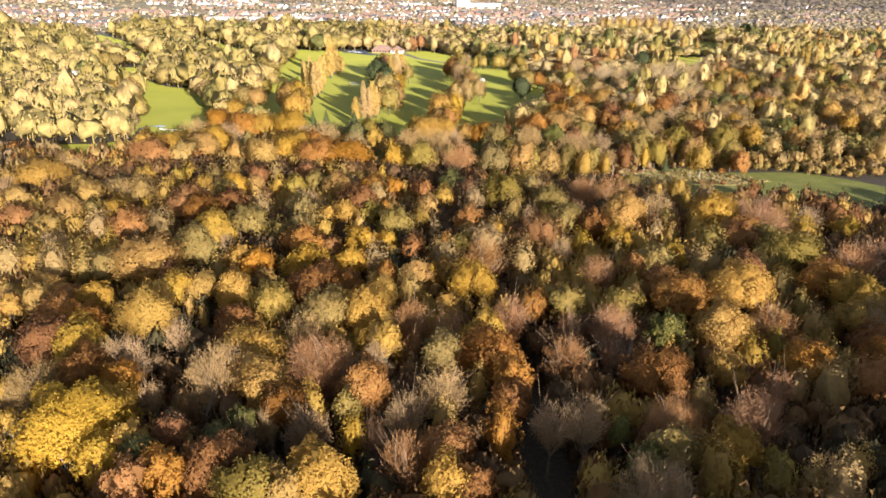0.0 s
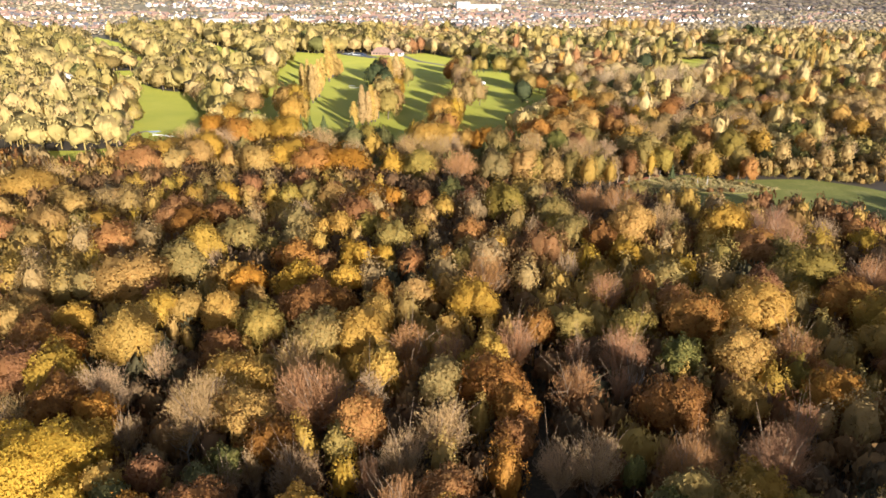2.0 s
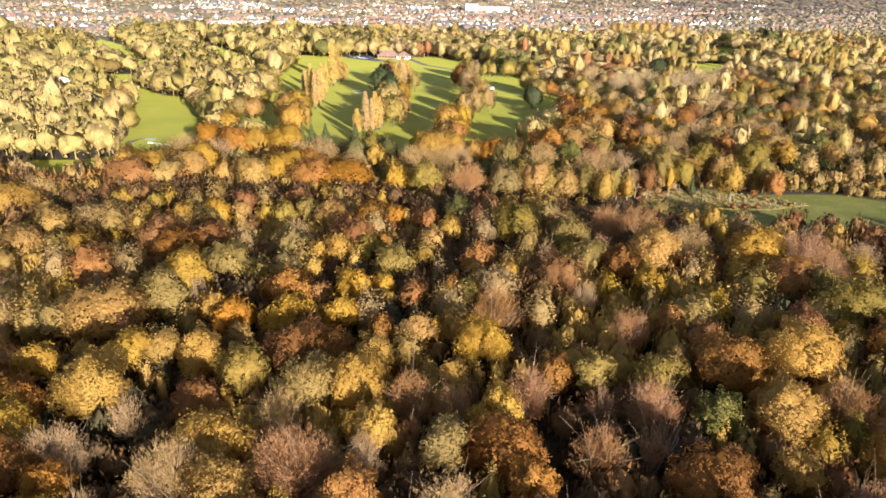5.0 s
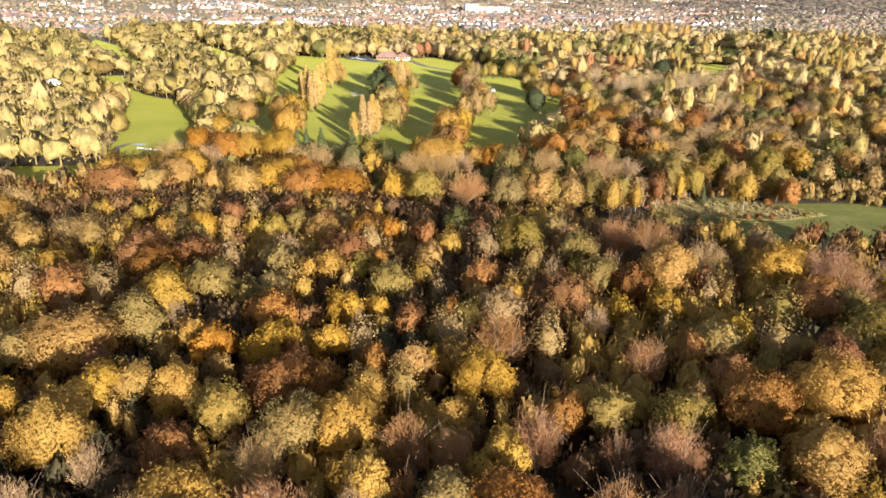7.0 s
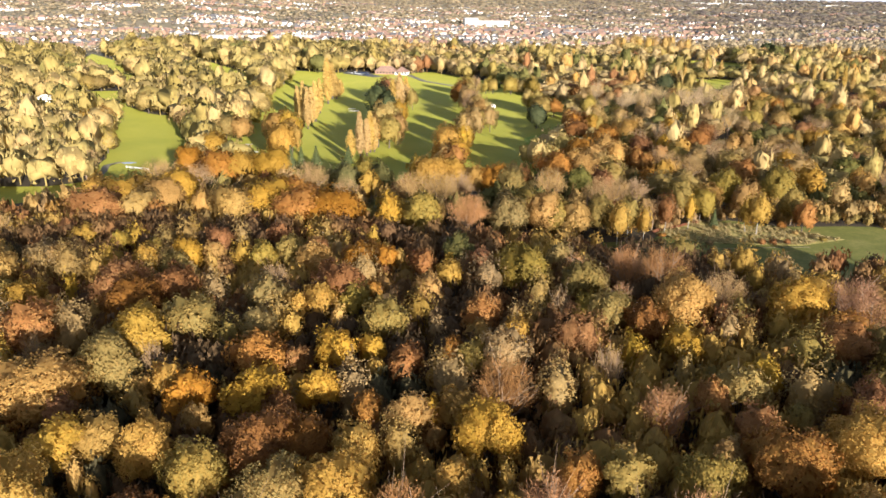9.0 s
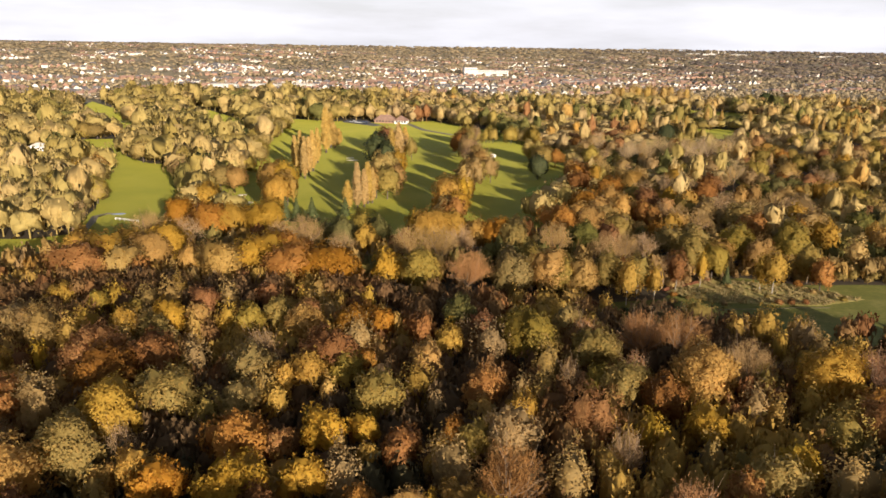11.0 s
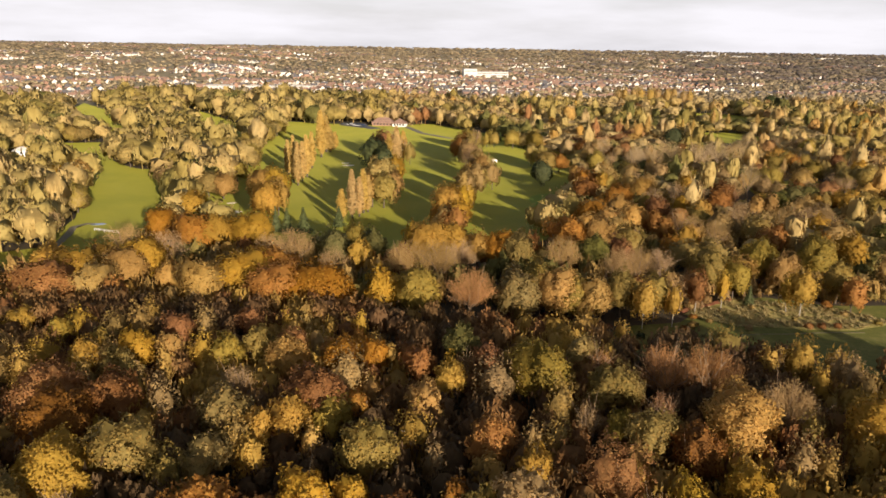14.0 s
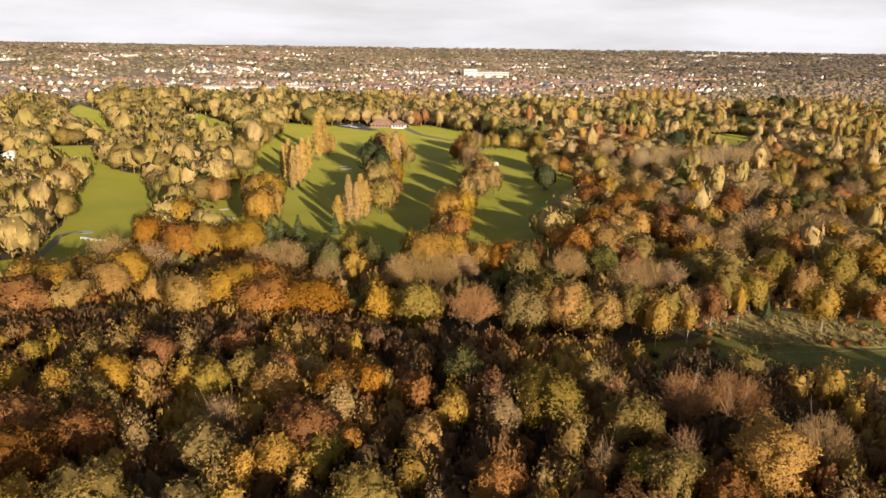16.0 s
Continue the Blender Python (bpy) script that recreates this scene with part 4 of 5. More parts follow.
POPLAR = []
for seed in range(4):
    rng = np.random.default_rng(50 + seed)
    n = 1500
    t = rng.uniform(0.04, 1, n)
    a = rng.uniform(0, 2 * math.pi, n)
    prof = np.minimum(1, t * 5) * np.minimum(1, (1.02 - t) * 2.6) ** 0.8
    rad = 2.0 * prof * rng.uniform(0.55, 1.05, n) * (0.85 + 0.2 * np.sin(3 * a + seed + 9 * t))
    p = np.stack([rad * np.cos(a), rad * np.sin(a), 1.2 + t * 22.8], 1)
    nn = unit(np.stack([np.cos(a), np.sin(a), 0.25 + 0 * a], 1) + rng.normal(size=(n, 3)) * 0.4)
    q = cards(rng, p, nn, 0.75, stretch=2.2)
    cores = [((ICO_V * (1 + rng.uniform(-0.15, 0.15, (12, 1)))) * np.array([1.0 * k, 1.0 * k, 4.2]) + (0, 0, z), None, ICO_F) for z, k in ((6, 0.8), (12, 0.8))]
    v, f = [], []
    limb(v, f, (0, 0, -0.3), (0, 0, 15), 0.4, 0.15, rng, 0.03, 3, 6)
    POPLAR.append((join_cards_and_cores("poplar_leaves", q, cores, LEAF["t"]), mesh_of("poplar_stem", v, f, BARK, True)))


def poplars(text):
    for x, y, h, r in rows_of(text):
        crown, stem = POPLAR[int(tree_rng.integers(0, 4))]
        root = new("poplar_tree")
        root.matrix_basis = pose(x, y, 0, 0, 0, float(tree_rng.uniform(0, 360))) @ Matrix.Diagonal((r / 2 * (1.5 if x < 100 else 1.1), r / 2 * (1.5 if x < 100 else 1.1), h / 24 * 1.06, 1))
        part("trunk", stem, root)
        part("crown", crown, root, LEAF["p"])
        tagged(root, "tall columnar poplar with thin pale yellow foliage", "tree", "poplar rows")
        trees.append((x, y, r))


poplars("-49 429 14.3 1.7; -45 435 22 1.6; -42 439 18.1 1.6; -41 447 20.6 1.7; 8 447 19 1.9; -39 449 17.5 1.6; 11 456 16.4 1.7; -87 517 24.3 1.6; -91 525 26.4 1.6; -87 531 22.5 1.7; -87 545 24.5 1.9; -100 552 20.8 1.7; 199 554 13.9 1.6; 212 556 14 1.6; -90 580 22.7 1.8; -35 597 25.3 2.3; -40 597 20.8 2.3; -32 622 19.8 2.2; -92 629 31.9 2.6; 118 637 14.7 1.8")
poplars("-93 657 26.5 2.8; -90 658 16.5 2.5; -89 673 13 2.2; 343 714 23.9 2.1; 359 729 21.6 2.1; 201 732 20.8 2.2; 206 733 18 2.2; 211 734 20.9 2.2; 181 768 20 2.8; 344 772 20.1 2.3; 352 773 16.1 1.8; 158 774 18.1 1.8; 164 774 17.1 1.8; 171 775 16.2 1.8; 371 783 16.3 2.1; 369 791 15.5 2.1; 269 851 20.1 2.5; 285 853 16.8 2.3; 316 857 16.9 2.6; 146 954 20.8 2.9")


CONIFER = []
for seed in range(2):
    rng = np.random.default_rng(80 + seed)
    n = 1400
    t = rng.uniform(0, 1, n) ** 1.5
    tier = np.round(t * 11) / 11
    a = rng.uniform(0, 2 * math.pi, n)
    rad = 3.4 * (1.02 - tier) * rng.uniform(0.35, 1.05, n) * (0.8 + 0.25 * np.cos(5 * a + tier * 40))
    p = np.stack([rad * np.cos(a), rad * np.sin(a), 0.8 + tier * 10.2 - 0.16 * rad], 1)
    nn = unit(np.stack([np.cos(a) * 0.7, np.sin(a) * 0.7, 1 + 0 * a], 1) + rng.normal(size=(n, 3)) * 0.35)
    q = cards(rng, p, nn, 0.75, stretch=1.4)
    cores = [(ICO_V * np.array([1.7 * k, 1.7 * k, 1.6]) + (0, 0, z), None, ICO_F) for z, k in ((2.4, 1), (4.8, 0.7), (7.2, 0.42))]
    v, f = [], []
    limb(v, f, (0, 0, -0.3), (0, 0, 10.5), 0.28, 0.05, rng, 0.02, 3, 6)
    CONIFER.append((join_cards_and_cores("conifer_needles", q, cores, LEAF["c"]), mesh_of("conifer_stem", v, f, BARK, True)))


def conifers(text):
    for x, y, h, r in rows_of(text):
        crown, stem = CONIFER[int(tree_rng.integers(0, 2))]
        root = new("conifer_tree")
        root.matrix_basis = pose(x, y, 0, 0, 0, float(tree_rng.uniform(0, 360))) @ Matrix.Diagonal((r / 3.4, r / 3.4, h / 11.5, 1))
        part("trunk", stem, root)
        part("crown", crown, root)
        tagged(root, "dense grey-green conical conifer beside the golf course", "tree", "conifers")
        trees.append((x, y, r))


conifers("99 321 6.6 2.1; -75 407 11.5 3.1; -70 407 10.8 3.6; -63 408 11.1 4.1; -49 419 9.4 3.7; 42 744 7.8 2.4; 46 744 7.8 2.4; 38 751 7.8 2.5")


# ---------------------------------------------------------------- younger trees that fill the wood
fill_rng = np.random.default_rng(21)
CELL = 8.0
cells = {}
for x, y, r in trees:
    cells.setdefault((int(x // CELL), int(y // CELL)), []).append((x, y, r))


def free(x, y, r, keep=0.72):
    i, j = int(x // CELL), int(y // CELL)
    for a in range(i - 2, i + 3):
        for b in range(j - 2, j + 3):
            for u, v, s in cells.get((a, b), ()):
                if (u - x) ** 2 + (v - y) ** 2 < (keep * (r + s)) ** 2:
                    return False
    cells.setdefault((i, j), []).append((x, y, r))
    return True


GLADE = [(-30, 305), (-13, 285), (8, 282), (17, 277), (38, 281), (46, 267), (62, 267), (72, 270), (72, 302), (40, 309), (0, 306)]
RIDE = [(14, 60), (24, 60), (20, 150), (14, 150)]


# low ground before the fairways, clear of trees
CLEAR = [[(x * k, 92 + (y - 92) * k) for x, y in p] for p in (WEST_FAIRWAY, LOW_FAIRWAY, UPPER_FAIRWAY, HIGH_FAIRWAY) for k in (0.94, 0.875)]
OPEN = [[(x, y - 55) for x, y in p] for p in (FIELD_A, FIELD_B, FIELD_C, FIELD_D)] + [[(-135, 366), (62, 366), (62, 402), (-135, 402)], [(-306, 545), (-306, 618), (-282, 618), (-266, 545)], [(-82, 842), (-82, 868), (-40, 868), (-40, 842)], [(-114, 876), (-114, 852), (-76, 818), (-62, 828), (-84, 876)]]


def wooded(x, y):
    return not any(inside(p, x, y) for p in (*GREENS, GLADE, RIDE, *OPEN, *CLEAR))


# ---------------------------------------------------------------- joined woods
def small_crown(rng, column, level, sprays, leaf):
    """A crown of unit radius and height for woods seen from afar: triangles as an array of corners, and their facings."""
    if column:
        boughs, base, high, low = boughs_of(rng, 16, 0.3, 0.5, -0.95), 0.6, 0.4, -0.97
    else:
        boughs, base, high, low = boughs_of(rng, 20 if level > 1 else 7, 0.34, 0.66, -0.7), 0.46, 0.56, -0.8
    ph = rng.uniform(0, 6, 2)
    span, lift = np.array([1, 1, 0.46]), 0.52

    def surface(d):
        rad, nrm = billow(d, boughs, base, high)
        a = np.arctan2(d[:, 1], d[:, 0])
        taper = 1 - 0.35 * np.clip(d[:, 2], 0, 1) if column else 1
        return rad * taper * (1 + 0.2 * np.sin(2 * a + ph[0]) + 0.14 * np.sin(3 * a + ph[1] + 2 * d[:, 2])), nrm

    bv, bf = BALL[level]
    bd = unit(bv + rng.normal(size=bv.shape) * 0.05)
    br, bn = surface(bd)
    core = (0, 0, lift) + bd * span * (br * rng.uniform(0.92, 1.04, len(br)) * (0.84 if sprays > 200 else 0.95))[:, None]
    d = sphere_dirs(rng, sprays, low)
    rad, nrm = surface(d)
    p = (0, 0, lift) + d * span * (rad * rng.uniform(0.92, 1.16, sprays))[:, None]
    q = cards(rng, p, unit(nrm + rng.normal(size=d.shape) * 0.4), leaf, stretch=1.1)
    v, f = [], []
    tube(v, f, (0, 0, -0.05), (0, 0, lift), 0.07, 0.05, 3)
    v = np.array(v)
    stem = np.concatenate([v[[a, b, c]][None] for q4 in f for a, b, c in (q4[:3], (q4[0], q4[2], q4[3]))])
    tri = np.concatenate([core[bf], q, stem])
    bn = unit(bn + 0.25 * rng.normal(size=bn.shape))
    facing = np.concatenate([bn[bf], np.repeat((nrm + 0.3 * rng.normal(size=d.shape))[:, None], 3, 1), unit(stem * (1, 1, 0) + 1e-6)])
    return tri, facing


def joined_wood(name, pts, seed, label, material, leaf, sprays, level=2):
    """Many trees as one mesh. pts: rows of x, y, height, radius, colour from 0 to 1, column or not."""
    rng = np.random.default_rng(seed)
    mean = float(np.mean([p[3] for p in pts]))
    kinds = {c: [small_crown(rng, c, level, sprays, leaf / mean) for _ in range(7)] for c in (False, True)}
    tris, nrms, shade = [], [], []
    for x, y, h, r, c, col in pts:
        tri, facing = kinds[bool(col)][int(rng.integers(0, 7))]
        a = rng.uniform(0, 2 * math.pi)
        turn = np.array([[math.cos(a), -math.sin(a), 0], [math.sin(a), math.cos(a), 0], [0, 0, 1]])
        deep = h if col or material is VALE_LEAF else min(h, 2.7 * r)
        p = tri * (r, r, 1)
        p[:, :, 2] = np.where(tri[:, :, 2] < -0.01, -0.4, h - (0.98 - tri[:, :, 2]) * deep)
        tris.append(p @ turn.T + (x, y, ground_z(x, y)))
        nrms.append(unit(facing / np.array([r, r, deep * 0.46])) @ turn.T)
        shade.append(np.full(len(tri), c))
    me = quads_mesh(name, np.concatenate(tris), material)
    at = me.attributes.new("tree", "FLOAT", "FACE")
    at.data.foreach_set("value", np.concatenate(shade).astype(np.float32))
    soft_normals(me, np.concatenate(nrms).reshape(-1, 3))
    return tagged(new(name, me), label, "trees", kind="stuff")


def mixed(u, v, lo, hi):
    """A colour that runs in drifts through the wood."""
    k = 0.5 + 1.1 * noise.noise((u / 38, v / 38, 1.7)) + 0.16 * float(fill_rng.normal())
    return lo + (hi - lo) * min(1.0, max(0.0, k))


def fill(x0, x1, y0, y1, step, colours, low, high, keep, base=6.2):
    """Trees for the gaps between the larger ones: rows as joined_wood() takes them."""
    out = []
    y = y0
    while y < y1:
        x = x0
        while x < x1:
            u, v = x + float(fill_rng.uniform(-0.5, 0.5)) * step, y + float(fill_rng.uniform(-0.5, 0.5)) * step
            r = float(fill_rng.uniform(low, high))
            if abs(u) < 0.64 * (max(v, 60) + 6) + 14 + max(0, 60 - v) * 2 and wooded(u, v) and free(u, v, r, keep):
                out.append((u, v, base + 1.6 * r + float(fill_rng.uniform(-1.2, 1.2)), r, mixed(u, v, *colours), False))
            x += step
        y += step
    return out


# single trees of the scrubby valley east of the golf course
valley_rng = np.random.default_rng(77)
yy = 338.0
while yy < 640:
    xx = 66.0 if yy < 430 else 96.0
    while xx < 0.62 * yy + 10:
        u, v = xx + float(valley_rng.uniform(-6, 6)), yy + float(valley_rng.uniform(-6, 6))
        r = float(valley_rng.uniform(3.6, 6.2))
        lie = noise.noise((u / 70, v / 70, 6.0))
        if noise.noise((u / 45, v / 45, 3.0)) > -0.25 and wooded(u, v) and free(u, v, r, 0.8):
            code = ("tt ot ot bp tt" if lie > 0.12 else "ov og ot tt or" if lie > -0.15 else "on ov og oo ot").split()[int(valley_rng.integers(0, 5))]
            tree(code[0], code[1], u, v, (8 + 1.2 * r) if code != "bp" else 15.0, r, 0.5, "in the scrubby valley")
        xx += 15.0
    yy += 15.0

# unseen wood behind and beside the flight, made tall to shade the trees ahead
behind = fill(30, 200, -90, 74, 7.0, (0.1, 1.0), 3.8, 5.4, 0.5, 15.6)
for _ in range(300):
    v = float(fill_rng.uniform(10, 150))
    u = 0.66 * v + 26 + float(fill_rng.uniform(0, 70))
    r = float(fill_rng.uniform(3.6, 5.4))
    if free(u, v, r, 0.6):
        behind.append((u, v, 20.0 + 1.3 * r, r, float(fill_rng.uniform(0.1, 1.0)), False))
joined_wood("tall_wood", behind, 13, "tall brown and olive trees out of view, added to shade the wood", YOUNG_LEAF, 0.9, 60, 1)
young = []
# this first strip lies out of view; its height is set to shade trees ahead
young += fill(-150, 30, -50, 72, 6.5, (0.1, 1.0), 2.8, 4.8, 0.5, 11.0)
young += fill(-140, 92, 236, 264, 6.0, (0.05, 1.0), 2.4, 3.8, 0.6, 6.5)
young += fill(92, 190, 218, 266, 5.0, (0.05, 0.7), 1.7, 2.8, 0.5, 3.2)
young += fill(-140, 140, 190, 292, 4.8, (0.2, 1.35), 2.3, 4.0, 0.48, 6.8)
young += fill(-140, 140, 70, 190, 4.8, (0.05, 1.25), 2.3, 4.0, 0.48, 6.4)
joined_wood("young_wood", young, 14, "younger brown and olive trees filling the wood", YOUNG_LEAF, 0.62, 205)
under = fill(-100, 100, 72, 200, 3.4, (0.05, 0.75), 1.2, 2.1, 0.28, 2.2)
joined_wood("undergrowth", under, 16, "dark brown saplings and scrub under the trees", YOUNG_LEAF, 0.5, 90, 1)
scrub = fill(60, 330, 330, 470, 7.0, (0.1, 0.8), 2.4, 4.0, 0.5, 1.6)
scrub += fill(-125, 70, 290, 372, 7.0, (0.1, 1.0), 2.4, 4.0, 0.5, 3.6)
scrub += fill(-230, -125, 250, 322, 7.0, (0.3, 1.0), 2.8, 4.6, 0.5, 6.5)
scrub += fill(40, 240, 316, 352, 4.2, (0.1, 0.8), 1.3, 2.2, 0.25, 1.0)
joined_wood("scrub_wood", scrub, 15, "tan and olive trees of the scrubby common", FAR_LEAF, 0.95, 130)


def scatter(seed, y0, y1, step, grow_step, test, slope=0.64, margin=40):
    """Jittered points over the valley, thinning with distance."""
    rng = np.random.default_rng(seed)
    out = []
    y = y0
    while y < y1:
        s = step + grow_step * (y - y0)
        x = -slope * y - margin
        while x < slope * y + margin:
            u, v = x + rng.uniform(-0.5, 0.5) * s, y + rng.uniform(-0.5, 0.5) * s
            if test(u, v, rng):
                out.append((u, v, s, rng))
            x += s
        y += s
    return out


def mid_wood(x, y, rng):
    if x < -520 + 0.1 * (y - 400) and y > 1000:
        return False
    if not wooded(x, y):
        return False
    gap = noise.noise((x / 60, y / 60, 9.0))
    return gap > (-0.15 if x > 60 and y < 650 else -0.42) and free(x, y, 4.5, 0.43)


pts = []
for u, v, s, rng in scatter(5, 372, 1120, 9.2, 0.0062, mid_wood):
    patch = noise.noise((u / 90, v / 90, 2.0)) * 0.35
    r = s * float(rng.uniform(0.46, 0.76))
    if u < -70:
        r *= float(rng.uniform(1.0, 1.55))
    tall = 1.35 if rng.uniform() < 0.12 else 1.0
    low = 0.66 if u > 60 and v < 930 and tall == 1.0 else 1.0
    pts.append((u, v, (7.0 + 1.1 * r) * low * tall * float(rng.uniform(0.8, 1.15)), r * (0.7 if tall > 1 else 1), float(np.clip(0.5 + rng.normal() * 0.17 + 1.9 * patch, 0, 1) if u > -70 else np.clip(0.34 + rng.normal() * 0.1 + 0.5 * patch, 0.06, 0.9)), rng.uniform() < 0.02))
joined_wood("valley_woods", pts, 11, "mixed autumn woodland of gold, tan and green crowns", VALE_LEAF, 1.35, 130)


# ---------------------------------------------------------------- the town
WALLS = [plain("wall_white_render", (0.64, 0.59, 0.51), 0.8, 0.08, 0.5), plain("wall_brick", (0.30, 0.18, 0.12), 0.9, 0.2, 0.8)]
ROOFS = [plain("roof_red_tile", (0.26, 0.16, 0.115), 0.85, 0.3, 0.7), plain("roof_grey_slate", (0.13, 0.12, 0.12), 0.6, 0.25, 0.7)]
GLASS = plain("window_dark_glass", (0.03, 0.035, 0.04), 0.15, 0.1)


def house_shape(l, w, h, rise):
    """Walls up to the eaves with gables, and roof slopes with an overhang."""
    a, b = l / 2, w / 2
    wall = [(-a, -b, -2), (a, -b, -2), (a, b, -2), (-a, b, -2), (-a, -b, h), (a, -b, h), (a, b, h), (-a, b, h), (-a, 0, h + rise), (a, 0, h + rise)]
    wf = [(0, 1, 5, 4), (1, 2, 6, 9, 5), (2, 3, 7, 6), (3, 0, 4, 8, 7)]
    o, t = 0.4, 0.22
    k = rise / b
    roof, rf = [], []
    for s in (-1, 1):
        n = len(roof)
        for up in (0, t):
            roof += [(-a - o, s * (b + o), h - o * k + up), (a + o, s * (b + o), h - o * k + up), (a + o, 0, h + rise + up), (-a - o, 0, h + rise + up)]
        rf += [(n, n + 1, n + 2, n + 3), (n + 4, n + 5, n + 6, n + 7), (n, n + 1, n + 5, n + 4), (n + 1, n + 2, n + 6, n + 5), (n + 3, n, n + 4, n + 7)]
    return wall, wf, roof, rf


def box(x0, x1, y0, y1, z0, z1):
    v = [(x, y, z) for z in (z0, z1) for x, y in ((x0, y0), (x1, y0), (x1, y1), (x0, y1))]
    return v, [(3, 2, 1, 0), (4, 5, 6, 7), (0, 1, 5, 4), (1, 2, 6, 5), (2, 3, 7, 6), (3, 0, 4, 7)]


CHIMNEY = mesh_of("chimney", *box(-0.45, 0.45, -0.45, 0.45, -1.2, 1.1), WALLS[1])
WINDOW = mesh_of("window", *box(-0.7, 0.7, -0.06, 0.06, -0.65, 0.65), GLASS)
HOUSE = {}


def house(x, y, turn, l, w, h, rise, wall, roof, label, windows=3, name="house"):
    key = (l, w, h, rise, wall, roof)
    if key not in HOUSE:
        a, b, c, d = house_shape(l, w, h, rise)
        HOUSE[key] = mesh_of("house_wall", a, b, WALLS[wall]), mesh_of("house_roof", c, d, ROOFS[roof])
    root = new(name)
    root.matrix_basis = pose(x, y, ground_z(x, y), 0, 0, turn)
    part("wall", HOUSE[key][0], root)
    top = part("roof", HOUSE[key][1], root)
    ch = part("chimney", CHIMNEY, top)
    ch.location = (l * 0.3, 0, h + rise)
    for s in (-1, 1):
        for i in range(windows):
            for z in ((1.4, 4.0) if h > 4.2 else (1.5,)):
                win = part("window", WINDOW, root)
                win.location = ((i + 0.5) / windows * l - l / 2, s * (w / 2 + 0.03), z)
    tagged(root, label, "house", "houses of the town")
    return root


town_rng = np.random.default_rng(31)
streets = []


def street(x, y, turn, n, gap=13):
    """A row of like houses along a street."""
    d = Vector((math.cos(radians(turn)), math.sin(radians(turn))))
    white = 0 if town_rng.uniform() < 0.62 else 1
    for i in range(n):
        p = Vector((x, y)) + d * gap * i
        streets.append((p.x, p.y))
        house(p.x, p.y, turn + float(town_rng.uniform(-3, 3)), 10.0, 8.0, 5.2, 3.0, white if town_rng.uniform() < 0.8 else 1 - white,
              0 if town_rng.uniform() < 0.6 else 1, "white rendered house with pitched roof" if white == 0 else "brick house with pitched roof")


street(-215, 1085, 6, 10)
street(-190, 1150, -8, 9, 15)
street(-120, 1190, -14, 8, 15)
street(-640, 1120, 20, 9, 16)
street(-620, 1180, 20, 9, 16)
street(-540, 1075, -30, 5, 16)
street(-480, 1240, 10, 9, 15)
street(330, 1480, -10, 8, 18)
street(520, 1500, -15, 8, 18)


def far_houses(name, pts, wall, roof, label):
    """Rows of houses too far to part, as two meshes under one name."""
    wv, wf, rv, rf = [], [], [], []
    for x, y, turn, l, w, h, rise in pts:
        a, b, c, d = house_shape(l, w, h, rise)
        m = pose(x, y, ground_z(x, y), 0, 0, turn)
        for src, faces, dv, df in ((a, b, wv, wf), (c, d, rv, rf)):
            n = len(dv)
            dv += [m @ Vector(p) for p in src]
            df += [tuple(i + n for i in q) for q in faces]
    root = tagged(new(name, mesh_of(name, wv, wf, wall)), label, "houses", kind="stuff")
    part("roof", mesh_of(name + "_roofs", rv, rf, roof), root)


groups = {(a, b): [] for a in (0, 1) for b in (0, 1)}
taken = []
for _ in range(360):
    y = float(town_rng.uniform(1180, 3600)) if town_rng.uniform() < 0.75 else float(town_rng.uniform(1180, 2000))
    x = float(town_rng.uniform(-0.66, 0.3)) * y if town_rng.uniform() < 0.8 else float(town_rng.uniform(0.05, 0.68)) * y
    if x > 0.1 * y and y < 1500:
        continue
    turn = float(town_rng.normal(5, 22))
    n = int(town_rng.integers(4, 12))
    wall = 0 if town_rng.uniform() < 0.62 else 1
    for i in range(n):
        u = x + math.cos(radians(turn)) * 15 * i
        v = y + math.sin(radians(turn)) * 15 * i
        k = float(town_rng.uniform(0.8, 1.25))
        groups[wall if town_rng.uniform() < 0.85 else 1 - wall, 0 if town_rng.uniform() < 0.6 else 1].append((u, v, turn + float(town_rng.choice([0, 90])), 11 * k, 8.0 * k, 4.6 * k, 3.2 * k))
        taken.append((u, v))
for (a, b), some in groups.items():
    far_houses("far_houses", some, WALLS[a], ROOFS[b], ("pale rendered" if a == 0 else "red brick") + " far houses with " + ("red tiled roofs" if b == 0 else "grey roofs"))

busy = {}
for u, v in taken + streets:
    busy[(int(u // 14), int(v // 14))] = 1


def town_tree(x, y, rng):
    if (int(x // 14), int(y // 14)) in busy or inside(FIELD_B, x, y):
        return False
    if y < 1140 and x > -520 + 0.1 * (y - 400):
        return False
    d = noise.noise((x / 150, y / 260, 4.0))
    town = 0.3 if (x < 0.1 * y and y < 2700) else 0.05
    return d > town - 0.25 or rng.uniform() < 0.5


pts = []
for u, v, s, rng in scatter(8, 1010, 4900, 15, 0.009, town_tree):
    r = min(13.0, s * float(rng.uniform(0.3, 0.5))) * (1.0 + 0.6 * smooth(1700, 3000, v))
    # towards the far right the leaf colour turns greyer, painted haze again
    right_haze = smooth(0.05, 0.4, u / v) * smooth(1500, 2600, v)
    pts.append((u, v, float(rng.uniform(4.5, 9.5)) + 0.1 * r, r, float(np.clip(0.6 + 0.13 * rng.normal() + 0.45 * noise.noise((u / 110, v / 260, 8.0)) - 0.36 * right_haze, 0, 1)), False))
joined_wood("distant_woods", pts, 12, "distant autumn trees between houses and on the hills, paled by haze in their colour", HAZED_LEAF, 4.0, 10, 1)


